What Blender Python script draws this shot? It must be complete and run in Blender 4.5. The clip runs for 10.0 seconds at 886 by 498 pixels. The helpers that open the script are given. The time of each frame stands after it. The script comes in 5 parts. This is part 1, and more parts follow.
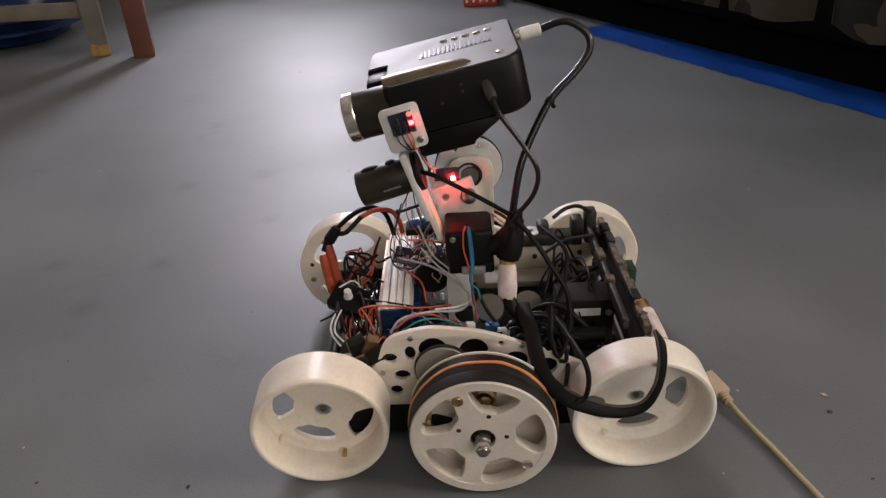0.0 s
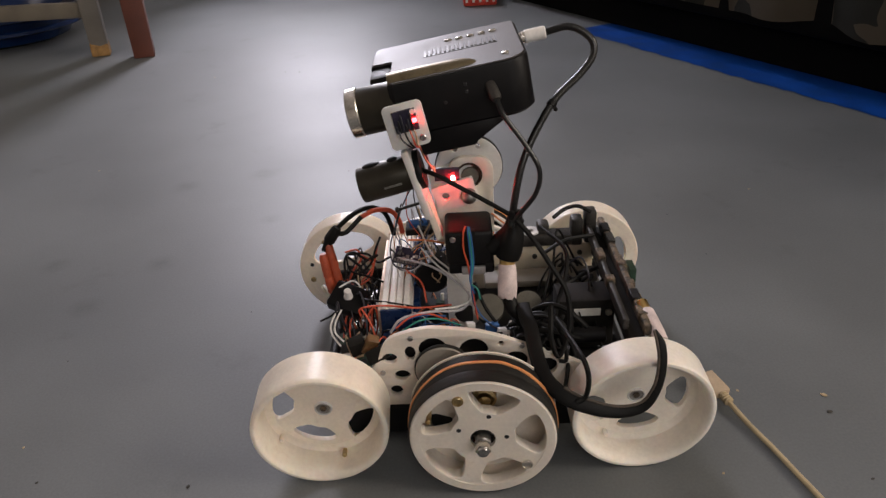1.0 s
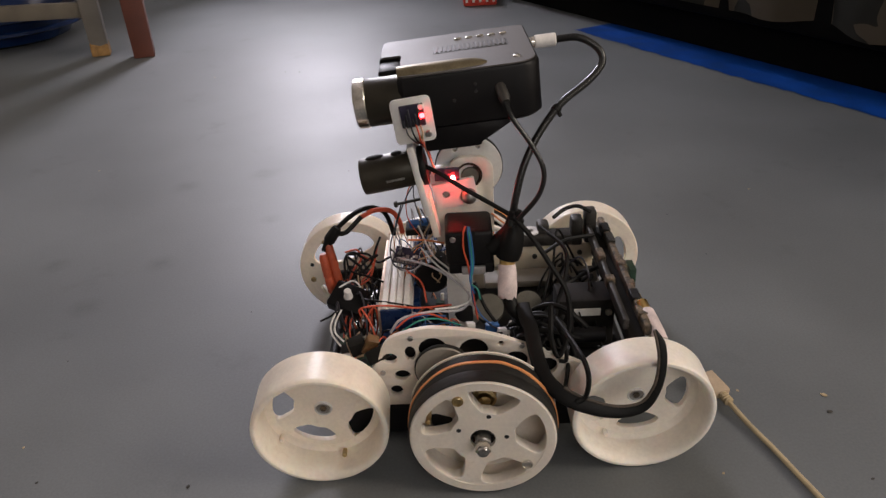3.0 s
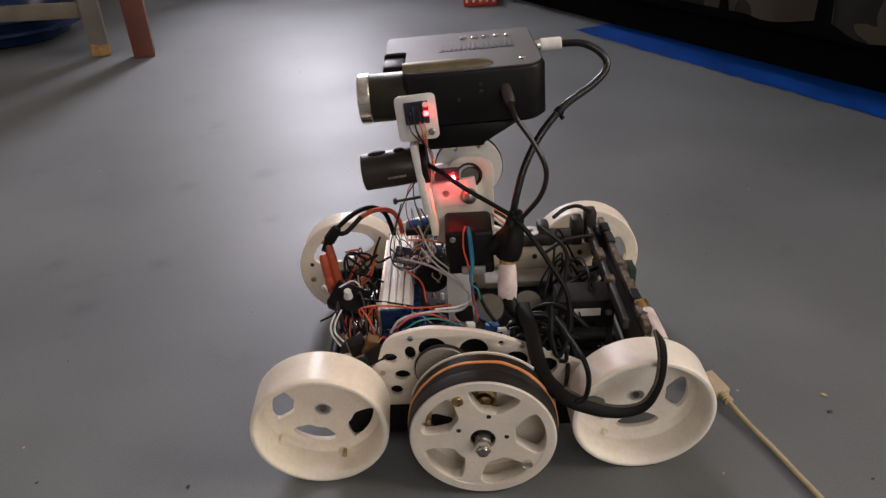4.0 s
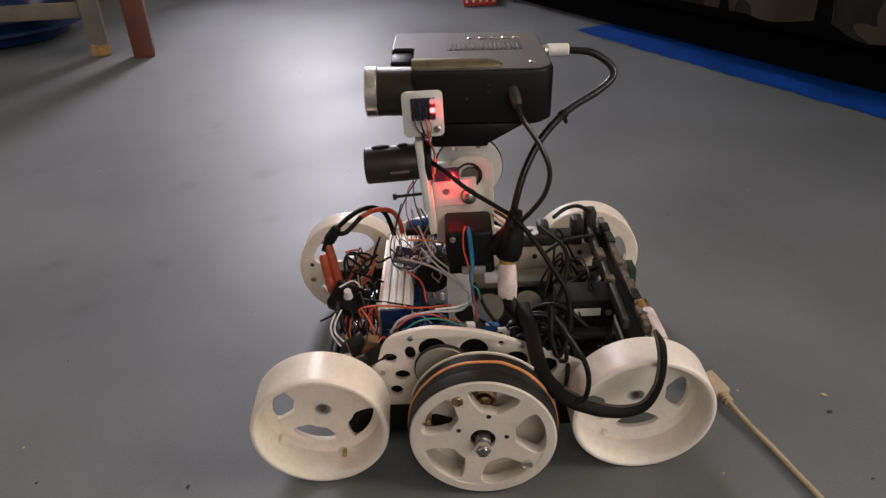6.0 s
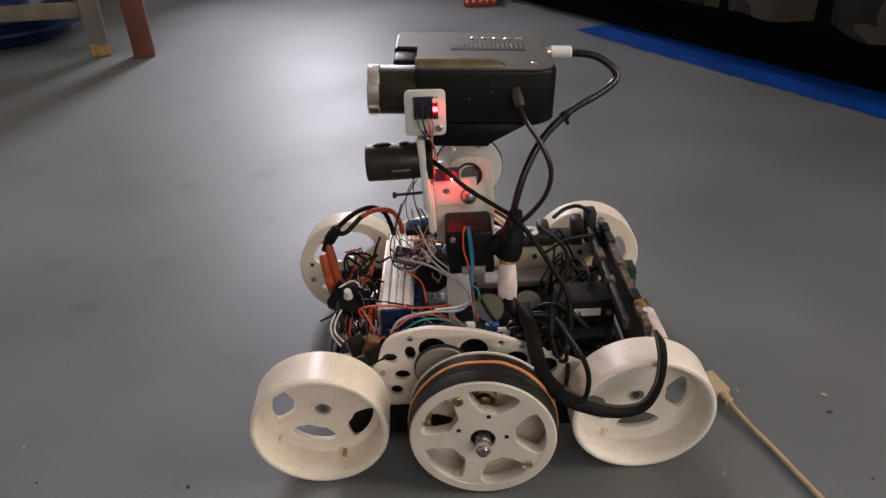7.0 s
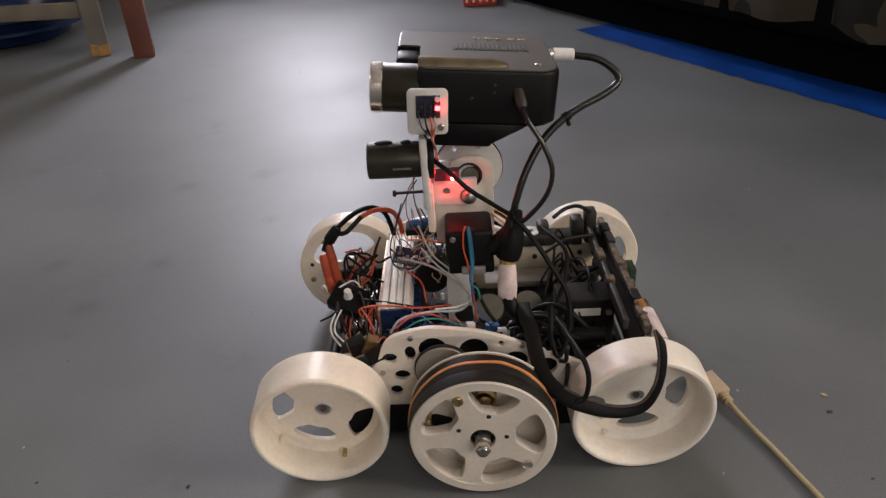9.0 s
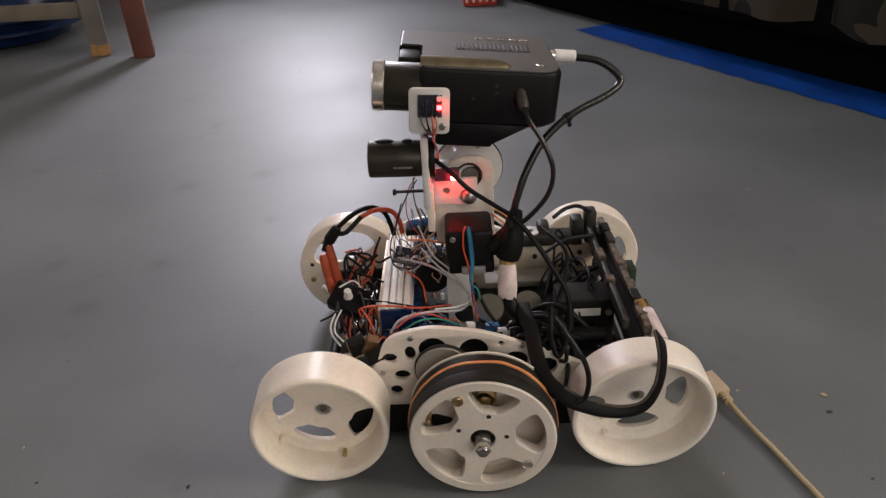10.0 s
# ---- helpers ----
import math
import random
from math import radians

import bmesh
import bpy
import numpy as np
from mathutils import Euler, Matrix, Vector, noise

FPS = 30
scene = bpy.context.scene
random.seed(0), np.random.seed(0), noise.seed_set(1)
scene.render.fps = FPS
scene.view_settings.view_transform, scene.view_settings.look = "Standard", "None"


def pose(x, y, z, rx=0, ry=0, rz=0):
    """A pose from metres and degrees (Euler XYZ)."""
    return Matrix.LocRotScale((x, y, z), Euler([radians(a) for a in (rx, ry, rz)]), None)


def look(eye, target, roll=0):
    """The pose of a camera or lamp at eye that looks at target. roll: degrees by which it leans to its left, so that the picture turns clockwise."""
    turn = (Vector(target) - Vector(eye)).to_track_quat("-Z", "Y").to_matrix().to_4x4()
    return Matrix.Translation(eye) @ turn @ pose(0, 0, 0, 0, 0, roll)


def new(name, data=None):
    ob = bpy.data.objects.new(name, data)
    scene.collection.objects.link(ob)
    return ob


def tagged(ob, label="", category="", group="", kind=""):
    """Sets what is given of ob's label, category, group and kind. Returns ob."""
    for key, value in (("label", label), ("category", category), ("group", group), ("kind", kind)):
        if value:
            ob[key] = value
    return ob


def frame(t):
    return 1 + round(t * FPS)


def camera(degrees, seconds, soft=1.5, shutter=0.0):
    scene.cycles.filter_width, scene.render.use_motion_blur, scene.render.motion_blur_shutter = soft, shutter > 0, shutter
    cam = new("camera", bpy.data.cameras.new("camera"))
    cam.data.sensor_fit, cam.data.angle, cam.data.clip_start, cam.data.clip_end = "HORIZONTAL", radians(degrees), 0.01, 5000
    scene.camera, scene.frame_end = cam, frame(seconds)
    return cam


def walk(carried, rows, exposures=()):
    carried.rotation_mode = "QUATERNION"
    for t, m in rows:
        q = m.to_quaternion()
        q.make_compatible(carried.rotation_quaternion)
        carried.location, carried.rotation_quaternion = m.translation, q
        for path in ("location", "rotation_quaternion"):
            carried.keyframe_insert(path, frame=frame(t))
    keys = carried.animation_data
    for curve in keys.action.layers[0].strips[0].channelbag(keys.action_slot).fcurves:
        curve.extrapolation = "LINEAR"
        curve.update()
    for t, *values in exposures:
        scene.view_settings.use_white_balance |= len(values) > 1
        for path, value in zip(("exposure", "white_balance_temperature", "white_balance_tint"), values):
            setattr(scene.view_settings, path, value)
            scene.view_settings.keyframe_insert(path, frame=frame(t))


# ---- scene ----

# ---------------------------------------------------------------- camera
cam = camera(63.38, 10.0, soft=1.4)
VIEW = look((-0.0155, -0.4161, 0.4596), (-0.0256, 0.1076, 0.1668), -3.26)
walk(cam, [(0.0, VIEW), (10.0, VIEW)])

# ---------------------------------------------------------------- light
world = bpy.data.worlds.new("world")
scene.world = world
world.use_nodes = True
wn = world.node_tree.nodes
sky = wn.new("ShaderNodeTexSky")
sky.sky_type = "NISHITA"
sky.sun_disc = False
sky.sun_elevation = radians(40)
sky.sun_rotation = radians(10)
world.node_tree.links.new(sky.outputs[0], wn["Background"].inputs[0])
wn["Background"].inputs[1].default_value = 0.12
scene.view_settings.exposure = 0.0


def area_lamp(name, m, sx, sy, watts, colour):
    data = bpy.data.lights.new(name, "AREA")
    data.shape, data.size, data.size_y = "RECTANGLE", sx, sy
    data.energy, data.color = watts, colour
    ob = new(name, data)
    ob.matrix_world = m
    return ob


# daylight in the openings: the narrow window ahead and the windows behind and at both sides
area_lamp("daylight_door", look((-0.63, 3.04, 1.38), (-0.58, 0.0, 0.3)), 0.38, 1.60, 62, (0.925, 0.88, 0.99))
area_lamp("daylight_back", look((1.2, -2.9, 1.80), (0.0, 0.3, 0.1)), 1.8, 1.0, 28, (1.0, 0.92, 0.85))
area_lamp("daylight_east", look((2.92, -0.55, 1.85), (0.0, 0.2, 0.1)), 1.3, 1.0, 57, (1.0, 0.87, 0.735))
area_lamp("daylight_side", look((-2.9, 0.6, 1.85), (0.0, 0.3, 0.1)), 1.4, 1.1, 12, (1.0, 0.83, 0.69))

# ---------------------------------------------------------------- materials
MATS = {}


def mat(name, base, rough=0.5, metal=0.0, vary=0.15, scale=60.0, bump=0.0, fine=600.0, spec=0.5, stain=None, sub=0.0):
    """A surface with slow and fine changes of tone, roughness and relief."""
    m = bpy.data.materials.new(name)
    m.use_nodes = True
    nt = m.node_tree
    n, l = nt.nodes, nt.links
    b = n["Principled BSDF"]
    co = n.new("ShaderNodeTexCoord")
    big, small = n.new("ShaderNodeTexNoise"), n.new("ShaderNodeTexNoise")
    big.inputs["Scale"].default_value, small.inputs["Scale"].default_value = scale, fine
    big.inputs["Detail"].default_value = 6.0
    small.inputs["Detail"].default_value = 3.0
    l.new(co.outputs["Object"], big.inputs["Vector"])
    l.new(co.outputs["Object"], small.inputs["Vector"])
    mix = n.new("ShaderNodeMixRGB")
    lo = stain if stain else tuple(c * (1 - vary) for c in base)
    hi = tuple(min(1, c * (1 + vary * 0.6)) for c in base)
    mix.inputs[1].default_value, mix.inputs[2].default_value = (*lo, 1), (*hi, 1)
    ramp = n.new("ShaderNodeValToRGB")
    ramp.color_ramp.elements[0].position, ramp.color_ramp.elements[1].position = 0.32, 0.62
    l.new(big.outputs["Fac"], ramp.inputs[0])
    l.new(ramp.outputs[0], mix.inputs[0])
    mix2 = n.new("ShaderNodeMixRGB")
    mix2.blend_type = "MULTIPLY"
    mix2.inputs[0].default_value = min(1.0, vary * 2)
    l.new(mix.outputs[0], mix2.inputs[1])
    l.new(small.outputs["Fac"], mix2.inputs[2])
    gain = n.new("ShaderNodeMixRGB")
    gain.blend_type = "MULTIPLY"
    gain.inputs[0].default_value = 1.0
    k = 1.0 / (1.0 - min(1.0, vary * 2) * 0.5)
    gain.inputs[2].default_value = (k, k, k, 1)
    l.new(mix2.outputs[0], gain.inputs[1])
    l.new(gain.outputs[0], b.inputs["Base Color"])
    rr = n.new("ShaderNodeMapRange")
    rr.inputs[3].default_value, rr.inputs[4].default_value = max(0.03, rough - 0.12), min(1, rough + 0.12)
    l.new(big.outputs["Fac"], rr.inputs[0])
    l.new(rr.outputs[0], b.inputs["Roughness"])
    b.inputs["Metallic"].default_value = metal
    b.inputs["Specular IOR Level"].default_value = spec
    if sub:
        b.inputs["Subsurface Weight"].default_value = sub
        b.inputs["Subsurface Radius"].default_value = (0.004, 0.003, 0.002)
    if bump:
        bp = n.new("ShaderNodeBump")
        bp.inputs["Strength"].default_value = bump
        bp.inputs["Distance"].default_value = 0.001
        l.new(small.outputs["Fac"], bp.inputs["Height"])
        l.new(bp.outputs[0], b.inputs["Normal"])
    MATS[name] = m
    return m


def printed(name, base, axis, pitch=0.0007, rough=0.42, marks=55.0):
    """Printed plastic: fine layer lines across one axis, slightly translucent."""
    m = mat(name, base, rough, 0, 0.09, 25, 0, 300, 0.5, None, 0.25)
    nt = m.node_tree
    n, l = nt.nodes, nt.links
    co = n.new("ShaderNodeTexCoord")
    wv = n.new("ShaderNodeTexWave")
    wv.bands_direction = axis
    wv.inputs["Scale"].default_value = 0.31 / pitch
    wv.inputs["Distortion"].default_value = 0.6
    l.new(co.outputs["Object"], wv.inputs["Vector"])
    bp = n.new("ShaderNodeBump")
    bp.inputs["Strength"].default_value = 0.25
    bp.inputs["Distance"].default_value = 0.0004
    l.new(wv.outputs["Fac"], bp.inputs["Height"])
    b = n["Principled BSDF"]
    l.new(bp.outputs[0], b.inputs["Normal"])
    # brown finger marks and rubbed dirt
    sm = n.new("ShaderNodeTexNoise")
    sm.inputs["Scale"].default_value, sm.inputs["Detail"].default_value, sm.inputs["Roughness"].default_value = marks, 9.0, 0.7
    l.new(co.outputs["Object"], sm.inputs["Vector"])
    rp = n.new("ShaderNodeValToRGB")
    rp.color_ramp.elements[0].position, rp.color_ramp.elements[1].position = 0.58, 0.78
    rp.color_ramp.elements[0].color, rp.color_ramp.elements[1].color = (1, 1, 1, 1), (0.58, 0.44, 0.32, 1)
    l.new(sm.outputs["Fac"], rp.inputs[0])
    mx = n.new("ShaderNodeMixRGB")
    mx.blend_type, mx.inputs[0].default_value = "MULTIPLY", 0.38
    l.new(b.inputs["Base Color"].links[0].from_socket, mx.inputs[1])
    l.new(rp.outputs[0], mx.inputs[2])
    l.new(mx.outputs[0], b.inputs["Base Color"])
    return m


def glow(name, colour, power):
    m = bpy.data.materials.new(name)
    m.use_nodes = True
    b = m.node_tree.nodes["Principled BSDF"]
    b.inputs["Base Color"].default_value = (*colour, 1)
    b.inputs["Emission Color"].default_value = (*colour, 1)
    b.inputs["Emission Strength"].default_value = power
    MATS[name] = m
    return m


printed("print_cream", (0.60, 0.52, 0.40), "Z")
printed("print_white", (0.95, 0.845, 0.725), "Y", 0.0009, 0.35)
printed("print_pale", (0.94, 0.865, 0.775), "Y", 0.0009, 0.38, 14.0)
printed("print_plate", (0.78, 0.71, 0.63), "Z")
printed("print_clear", (0.74, 0.72, 0.70), "Z")
printed("print_dusk", (0.15, 0.13, 0.105), "Z")
printed("print_smoke", (0.31, 0.285, 0.25), "Z")
mat("rubber_black", (0.006, 0.0058, 0.0056), 0.52, 0, 0.3, 80, 0.2, 900, 0.2)
mat("amber", (0.20, 0.105, 0.045), 0.45, 0, 0.3, 120)
mat("box_black", (0.011, 0.0095, 0.008), 0.8, 0, 0.35, 60, 0.2, 700, 0.25)
# paler rubber for the highlight painted on the loop cable
mat("dusty_rubber", (0.085, 0.068, 0.055), 0.6, 0, 0.4, 90, 0.2, 900, 0.3)
mat("cable_gloss", (0.011, 0.011, 0.011), 0.30, 0, 0.2, 80, 0.1, 900)
mat("belt_rubber", (0.013, 0.0125, 0.011), 0.62, 0, 0.35, 90, 0.3, 1200, 0.3)
mat("band_orange", (0.74, 0.31, 0.12), 0.55, 0, 0.15, 90)
mat("plastic_black", (0.005, 0.0045, 0.005), 0.42, 0, 0.25, 40, 0.15, 1500, 0.17)
mat("projector_top", (0.078, 0.071, 0.065), 0.54, 0.0, 0.16, 30, 0.1, 1600, 0.36)
mat("grip_metal", (0.20, 0.165, 0.105), 0.40, 0.8, 0.2, 60)
mat("webcam_mark", (0.16, 0.155, 0.145), 0.5, 0.2, 0.3, 300)
mat("webcam_shell", (0.036, 0.031, 0.022), 0.42, 0.5, 0.2, 60, 0.1, 1500)
mat("motor_grey", (0.15, 0.14, 0.115), 0.5, 0, 0.2, 60)
mat("stepper_black", (0.007, 0.0065, 0.007), 0.5, 0.0, 0.3, 70, 0.2, 900, 0.22)
mat("chrome", (0.78, 0.74, 0.68), 0.24, 1.0, 0.2, 120)
mat("steel", (0.42, 0.41, 0.40), 0.32, 1.0, 0.25, 150)
mat("brass", (0.50, 0.38, 0.20), 0.35, 1.0, 0.25, 150)
mat("aluminium", (0.84, 0.80, 0.74), 0.55, 0.0, 0.12, 60)
mat("alu_end", (0.66, 0.50, 0.38), 0.5, 0.3, 0.2, 60)
mat("dark_metal", (0.034, 0.031, 0.028), 0.5, 0.3, 0.4, 60, 0.3, 700, 0.5, (0.02, 0.018, 0.016))
mat("worn_metal", (0.135, 0.10, 0.066), 0.6, 0.15, 0.5, 170, 0.5, 700, 0.4, (0.020, 0.018, 0.016))
mat("pcb_black", (0.010, 0.011, 0.016), 0.4, 0, 0.3, 90)
mat("pcb_blue", (0.008, 0.026, 0.090), 0.28, 0, 0.3, 90)
mat("pcb_green", (0.02, 0.05, 0.03), 0.45, 0, 0.4, 120)
mat("pcb_purple", (0.022, 0.018, 0.040), 0.4, 0, 0.4, 200)
mat("bearing_brown", (0.055, 0.030, 0.020), 0.4, 0.4, 0.3, 150)
mat("chip", (0.01, 0.01, 0.011), 0.45, 0, 0.2, 90)
mat("silver_tape", (0.50, 0.50, 0.50), 0.35, 0.7, 0.2, 90)
mat("paper_label", (0.62, 0.60, 0.56), 0.7, 0, 0.12, 90)
mat("pink_wrap", (0.72, 0.60, 0.58), 0.45, 0, 0.2, 90, 0.2, 900)
mat("plug_white", (0.80, 0.77, 0.75), 0.5, 0, 0.1, 90)
mat("gold", (0.70, 0.48, 0.18), 0.3, 1.0, 0.1, 90)
mat("connector_red", (0.42, 0.075, 0.03), 0.42, 0, 0.25, 90, 0.1, 900)
mat("wire_red", (0.58, 0.085, 0.035), 0.45, 0, 0.15, 90)
mat("wire_orange", (0.72, 0.24, 0.09), 0.45, 0, 0.15, 90)
mat("wire_blue", (0.03, 0.12, 0.34), 0.45, 0, 0.15, 90)
mat("wire_green", (0.03, 0.25, 0.20), 0.45, 0, 0.15, 90)
mat("wire_white", (0.72, 0.70, 0.68), 0.45, 0, 0.12, 90)
mat("wire_grey", (0.42, 0.40, 0.42), 0.45, 0, 0.15, 90)
mat("wire_tan", (0.45, 0.32, 0.20), 0.5, 0, 0.2, 90)
mat("wire_dark", (0.03, 0.03, 0.04), 0.45, 0, 0.2, 90)
mat("cable_beige", (0.48, 0.38, 0.23), 0.5, 0, 0.15, 60)
mat("beige_plastic", (0.52, 0.40, 0.28), 0.5, 0, 0.12, 60)
mat("wood_brown", (0.125, 0.042, 0.028), 0.45, 0, 0.16, 14, 0.2, 300)
mat("wood_grey", (0.17, 0.155, 0.135), 0.5, 0, 0.14, 14, 0.2, 300)
mat("wood_raw", (0.34, 0.19, 0.065), 0.6, 0, 0.35, 40)
mat("shelf_beige", (0.15, 0.13, 0.10), 0.6, 0, 0.2, 20)
mat("blue_plastic", (0.004, 0.020, 0.085), 0.22, 0, 0.25, 12)
mat("red_plastic", (0.62, 0.06, 0.04), 0.5, 0, 0.3, 60)
mat("border_paint", (0.0010, 0.046, 0.255), 0.6, 0, 0.3, 14, 0, 600, 0.2)
mat("wall_paint", (0.42, 0.39, 0.35), 0.75, 0, 0.08, 4, 0.2, 120)
mat("ceiling_paint", (0.60, 0.57, 0.53), 0.85, 0, 0.05, 4)
# near-black base holds the shade on and under the bed
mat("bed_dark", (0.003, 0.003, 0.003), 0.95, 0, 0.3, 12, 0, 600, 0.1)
mat("dirt", (0.05, 0.045, 0.04), 0.9, 0, 0.3, 300)
mat("crumb", (0.50, 0.38, 0.22), 0.8, 0, 0.3, 300)
glow("led_red", (1.0, 0.0035, 0.004), 210.0)
glow("led_red_low", (1.0, 0.03, 0.025), 400.0)


def floor_material():
    m = mat("floor_paint", (0.140, 0.150, 0.156), 0.53, 0, 0.16, 3.4, 0.05, 420, 0.42)
    nt = m.node_tree
    n, l = nt.nodes, nt.links
    b = n["Principled BSDF"]
    co = n.new("ShaderNodeTexCoord")
    # scuffs and dull marks
    sc = n.new("ShaderNodeTexNoise")
    sc.inputs["Scale"].default_value, sc.inputs["Detail"].default_value, sc.inputs["Roughness"].default_value = 9.0, 8.0, 0.65
    l.new(co.outputs["Object"], sc.inputs["Vector"])
    rp = n.new("ShaderNodeValToRGB")
    rp.color_ramp.elements[0].position, rp.color_ramp.elements[1].position = 0.60, 0.74
    rp.color_ramp.elements[0].color, rp.color_ramp.elements[1].color = (1, 1, 1, 1), (0.52, 0.50, 0.50, 1)
    l.new(sc.outputs["Fac"], rp.inputs[0])
    mx = n.new("ShaderNodeMixRGB")
    mx.blend_type, mx.inputs[0].default_value = "MULTIPLY", 0.4
    src = b.inputs["Base Color"].links[0].from_socket
    l.new(src, mx.inputs[1])
    l.new(rp.outputs[0], mx.inputs[2])
    tone = mx.outputs[0]
    # a few soft rubbed smudges
    fine = n.new("ShaderNodeTexNoise")
    fine.inputs["Scale"].default_value, fine.inputs["Detail"].default_value = 70.0, 6.0
    l.new(co.outputs["Object"], fine.inputs["Vector"])
    for x, y, r in ((-0.403, 0.402, 0.030), (-0.327, 0.691, 0.034), (-0.447, 0.655, 0.030), (-0.281, 0.520, 0.022), (-0.462, 0.304, 0.030), (-0.547, 0.411, 0.026)):
        away = n.new("ShaderNodeVectorMath")
        away.operation = "DISTANCE"
        l.new(co.outputs["Object"], away.inputs[0])
        away.inputs[1].default_value = (x, y, 0.0)
        fade = n.new("ShaderNodeMapRange")
        fade.interpolation_type = "SMOOTHSTEP"
        fade.inputs[1].default_value, fade.inputs[2].default_value = 0.0, r
        fade.inputs[3].default_value, fade.inputs[4].default_value = 0.75, 0.0
        l.new(away.outputs["Value"], fade.inputs[0])
        part_of = n.new("ShaderNodeMath")
        part_of.operation = "MULTIPLY"
        l.new(fade.outputs[0], part_of.inputs[0])
        l.new(fine.outputs["Fac"], part_of.inputs[1])
        dull = n.new("ShaderNodeMixRGB")
        dull.blend_type = "MULTIPLY"
        dull.inputs[2].default_value = (0.45, 0.45, 0.44, 1)
        l.new(part_of.outputs[0], dull.inputs[0])
        l.new(tone, dull.inputs[1])
        tone = dull.outputs[0]
    l.new(tone, b.inputs["Base Color"])
    return m


floor_material()


def camo_material():
    m = mat("camo_cloth", (0.12, 0.10, 0.075), 0.9, 0, 0.2, 30, 0.5, 900)
    nt = m.node_tree
    n, l = nt.nodes, nt.links
    b = n["Principled BSDF"]
    co = n.new("ShaderNodeTexCoord")
    vo = n.new("ShaderNodeTexVoronoi")
    vo.inputs["Scale"].default_value = 13.0
    vo.inputs["Randomness"].default_value = 0.85
    ns = n.new("ShaderNodeTexNoise")
    ns.inputs["Scale"].default_value = 9.0
    wp = n.new("ShaderNodeMixRGB")
    wp.inputs[0].default_value = 0.06
    l.new(co.outputs["Object"], wp.inputs[1])
    l.new(ns.outputs["Color"], wp.inputs[2])
    l.new(co.outputs["Object"], ns.inputs["Vector"])
    l.new(wp.outputs[0], vo.inputs["Vector"])
    rp = n.new("ShaderNodeValToRGB")
    rp.color_ramp.interpolation = "CONSTANT"
    rp.color_ramp.elements[0].position, rp.color_ramp.elements[1].position = 0.0, 0.55
    rp.color_ramp.elements[0].color, rp.color_ramp.elements[1].color = (0.020, 0.020, 0.015, 1), (0.10, 0.080, 0.056, 1)
    e = rp.color_ramp.elements.new(0.4)
    e.color = (0.15, 0.115, 0.085, 1)
    l.new(vo.outputs["Color"], rp.inputs[0])
    l.new(rp.outputs[0], b.inputs["Base Color"])


camo_material()

# ---------------------------------------------------------------- building blocks


def part(name, bm, material, parent=None, label="", smooth=True):
    me = bpy.data.meshes.new(name)
    bm.normal_update()
    bm.to_mesh(me)
    bm.free()
    ob = new(name, me)
    for mm in (material if isinstance(material, (list, tuple)) else [material]):
        me.materials.append(MATS[mm])
    if smooth:
        me.shade_smooth()
        me.set_sharp_from_angle(angle=radians(38))
    if parent:
        ob.parent = parent
    if label:
        tagged(ob, label)
    return ob


def box(bm, x0, x1, y0, y1, z0, z1, bevel=0.0, seg=2, m=None):
    r = bmesh.ops.create_cube(bm, size=1.0)
    vs = r["verts"]
    bmesh.ops.scale(bm, vec=(x1 - x0, y1 - y0, z1 - z0), verts=vs)
    bmesh.ops.translate(bm, vec=((x0 + x1) / 2, (y0 + y1) / 2, (z0 + z1) / 2), verts=vs)
    if bevel:
        es = list({e for v in vs for e in v.link_edges})
        r = bmesh.ops.bevel(bm, geom=es, offset=bevel, segments=seg, profile=0.5, affect="EDGES")
        vs = list({v for f in r["faces"] for v in f.verts} | {v for v in vs if v.is_valid})
    if m is not None:
        bmesh.ops.transform(bm, matrix=m, verts=vs)
    return vs


def lathe(bm, profile, m, n=48, closed=True):
    """Turns (radius, height) pairs round the local z axis and sets the body at m."""
    rings = []
    for r, h in profile:
        ring = []
        for i in range(n):
            a = 2 * math.pi * i / n
            ring.append(bm.verts.new(m @ Vector((r * math.cos(a), r * math.sin(a), h))))
        rings.append(ring)
    for a, b in zip(rings, rings[1:]):
        for i in range(n):
            j = (i + 1) % n
            bm.faces.new((a[i], a[j], b[j], b[i]))
    if closed:
        bm.faces.new(list(reversed(rings[0])))
        bm.faces.new(rings[-1])
    else:
        for i in range(n):
            j = (i + 1) % n
            bm.faces.new((rings[-1][i], rings[-1][j], rings[0][j], rings[0][i]))


ALONG_Y = Matrix.Rotation(radians(-90), 4, "X")
ALONG_X = Matrix.Rotation(radians(90), 4, "Y")


def cyl(bm, m, r, h, bevel=0.0006, n=32):
    lathe(bm, [(r - bevel, 0), (r, bevel), (r, h - bevel), (r - bevel, h)], m, n)


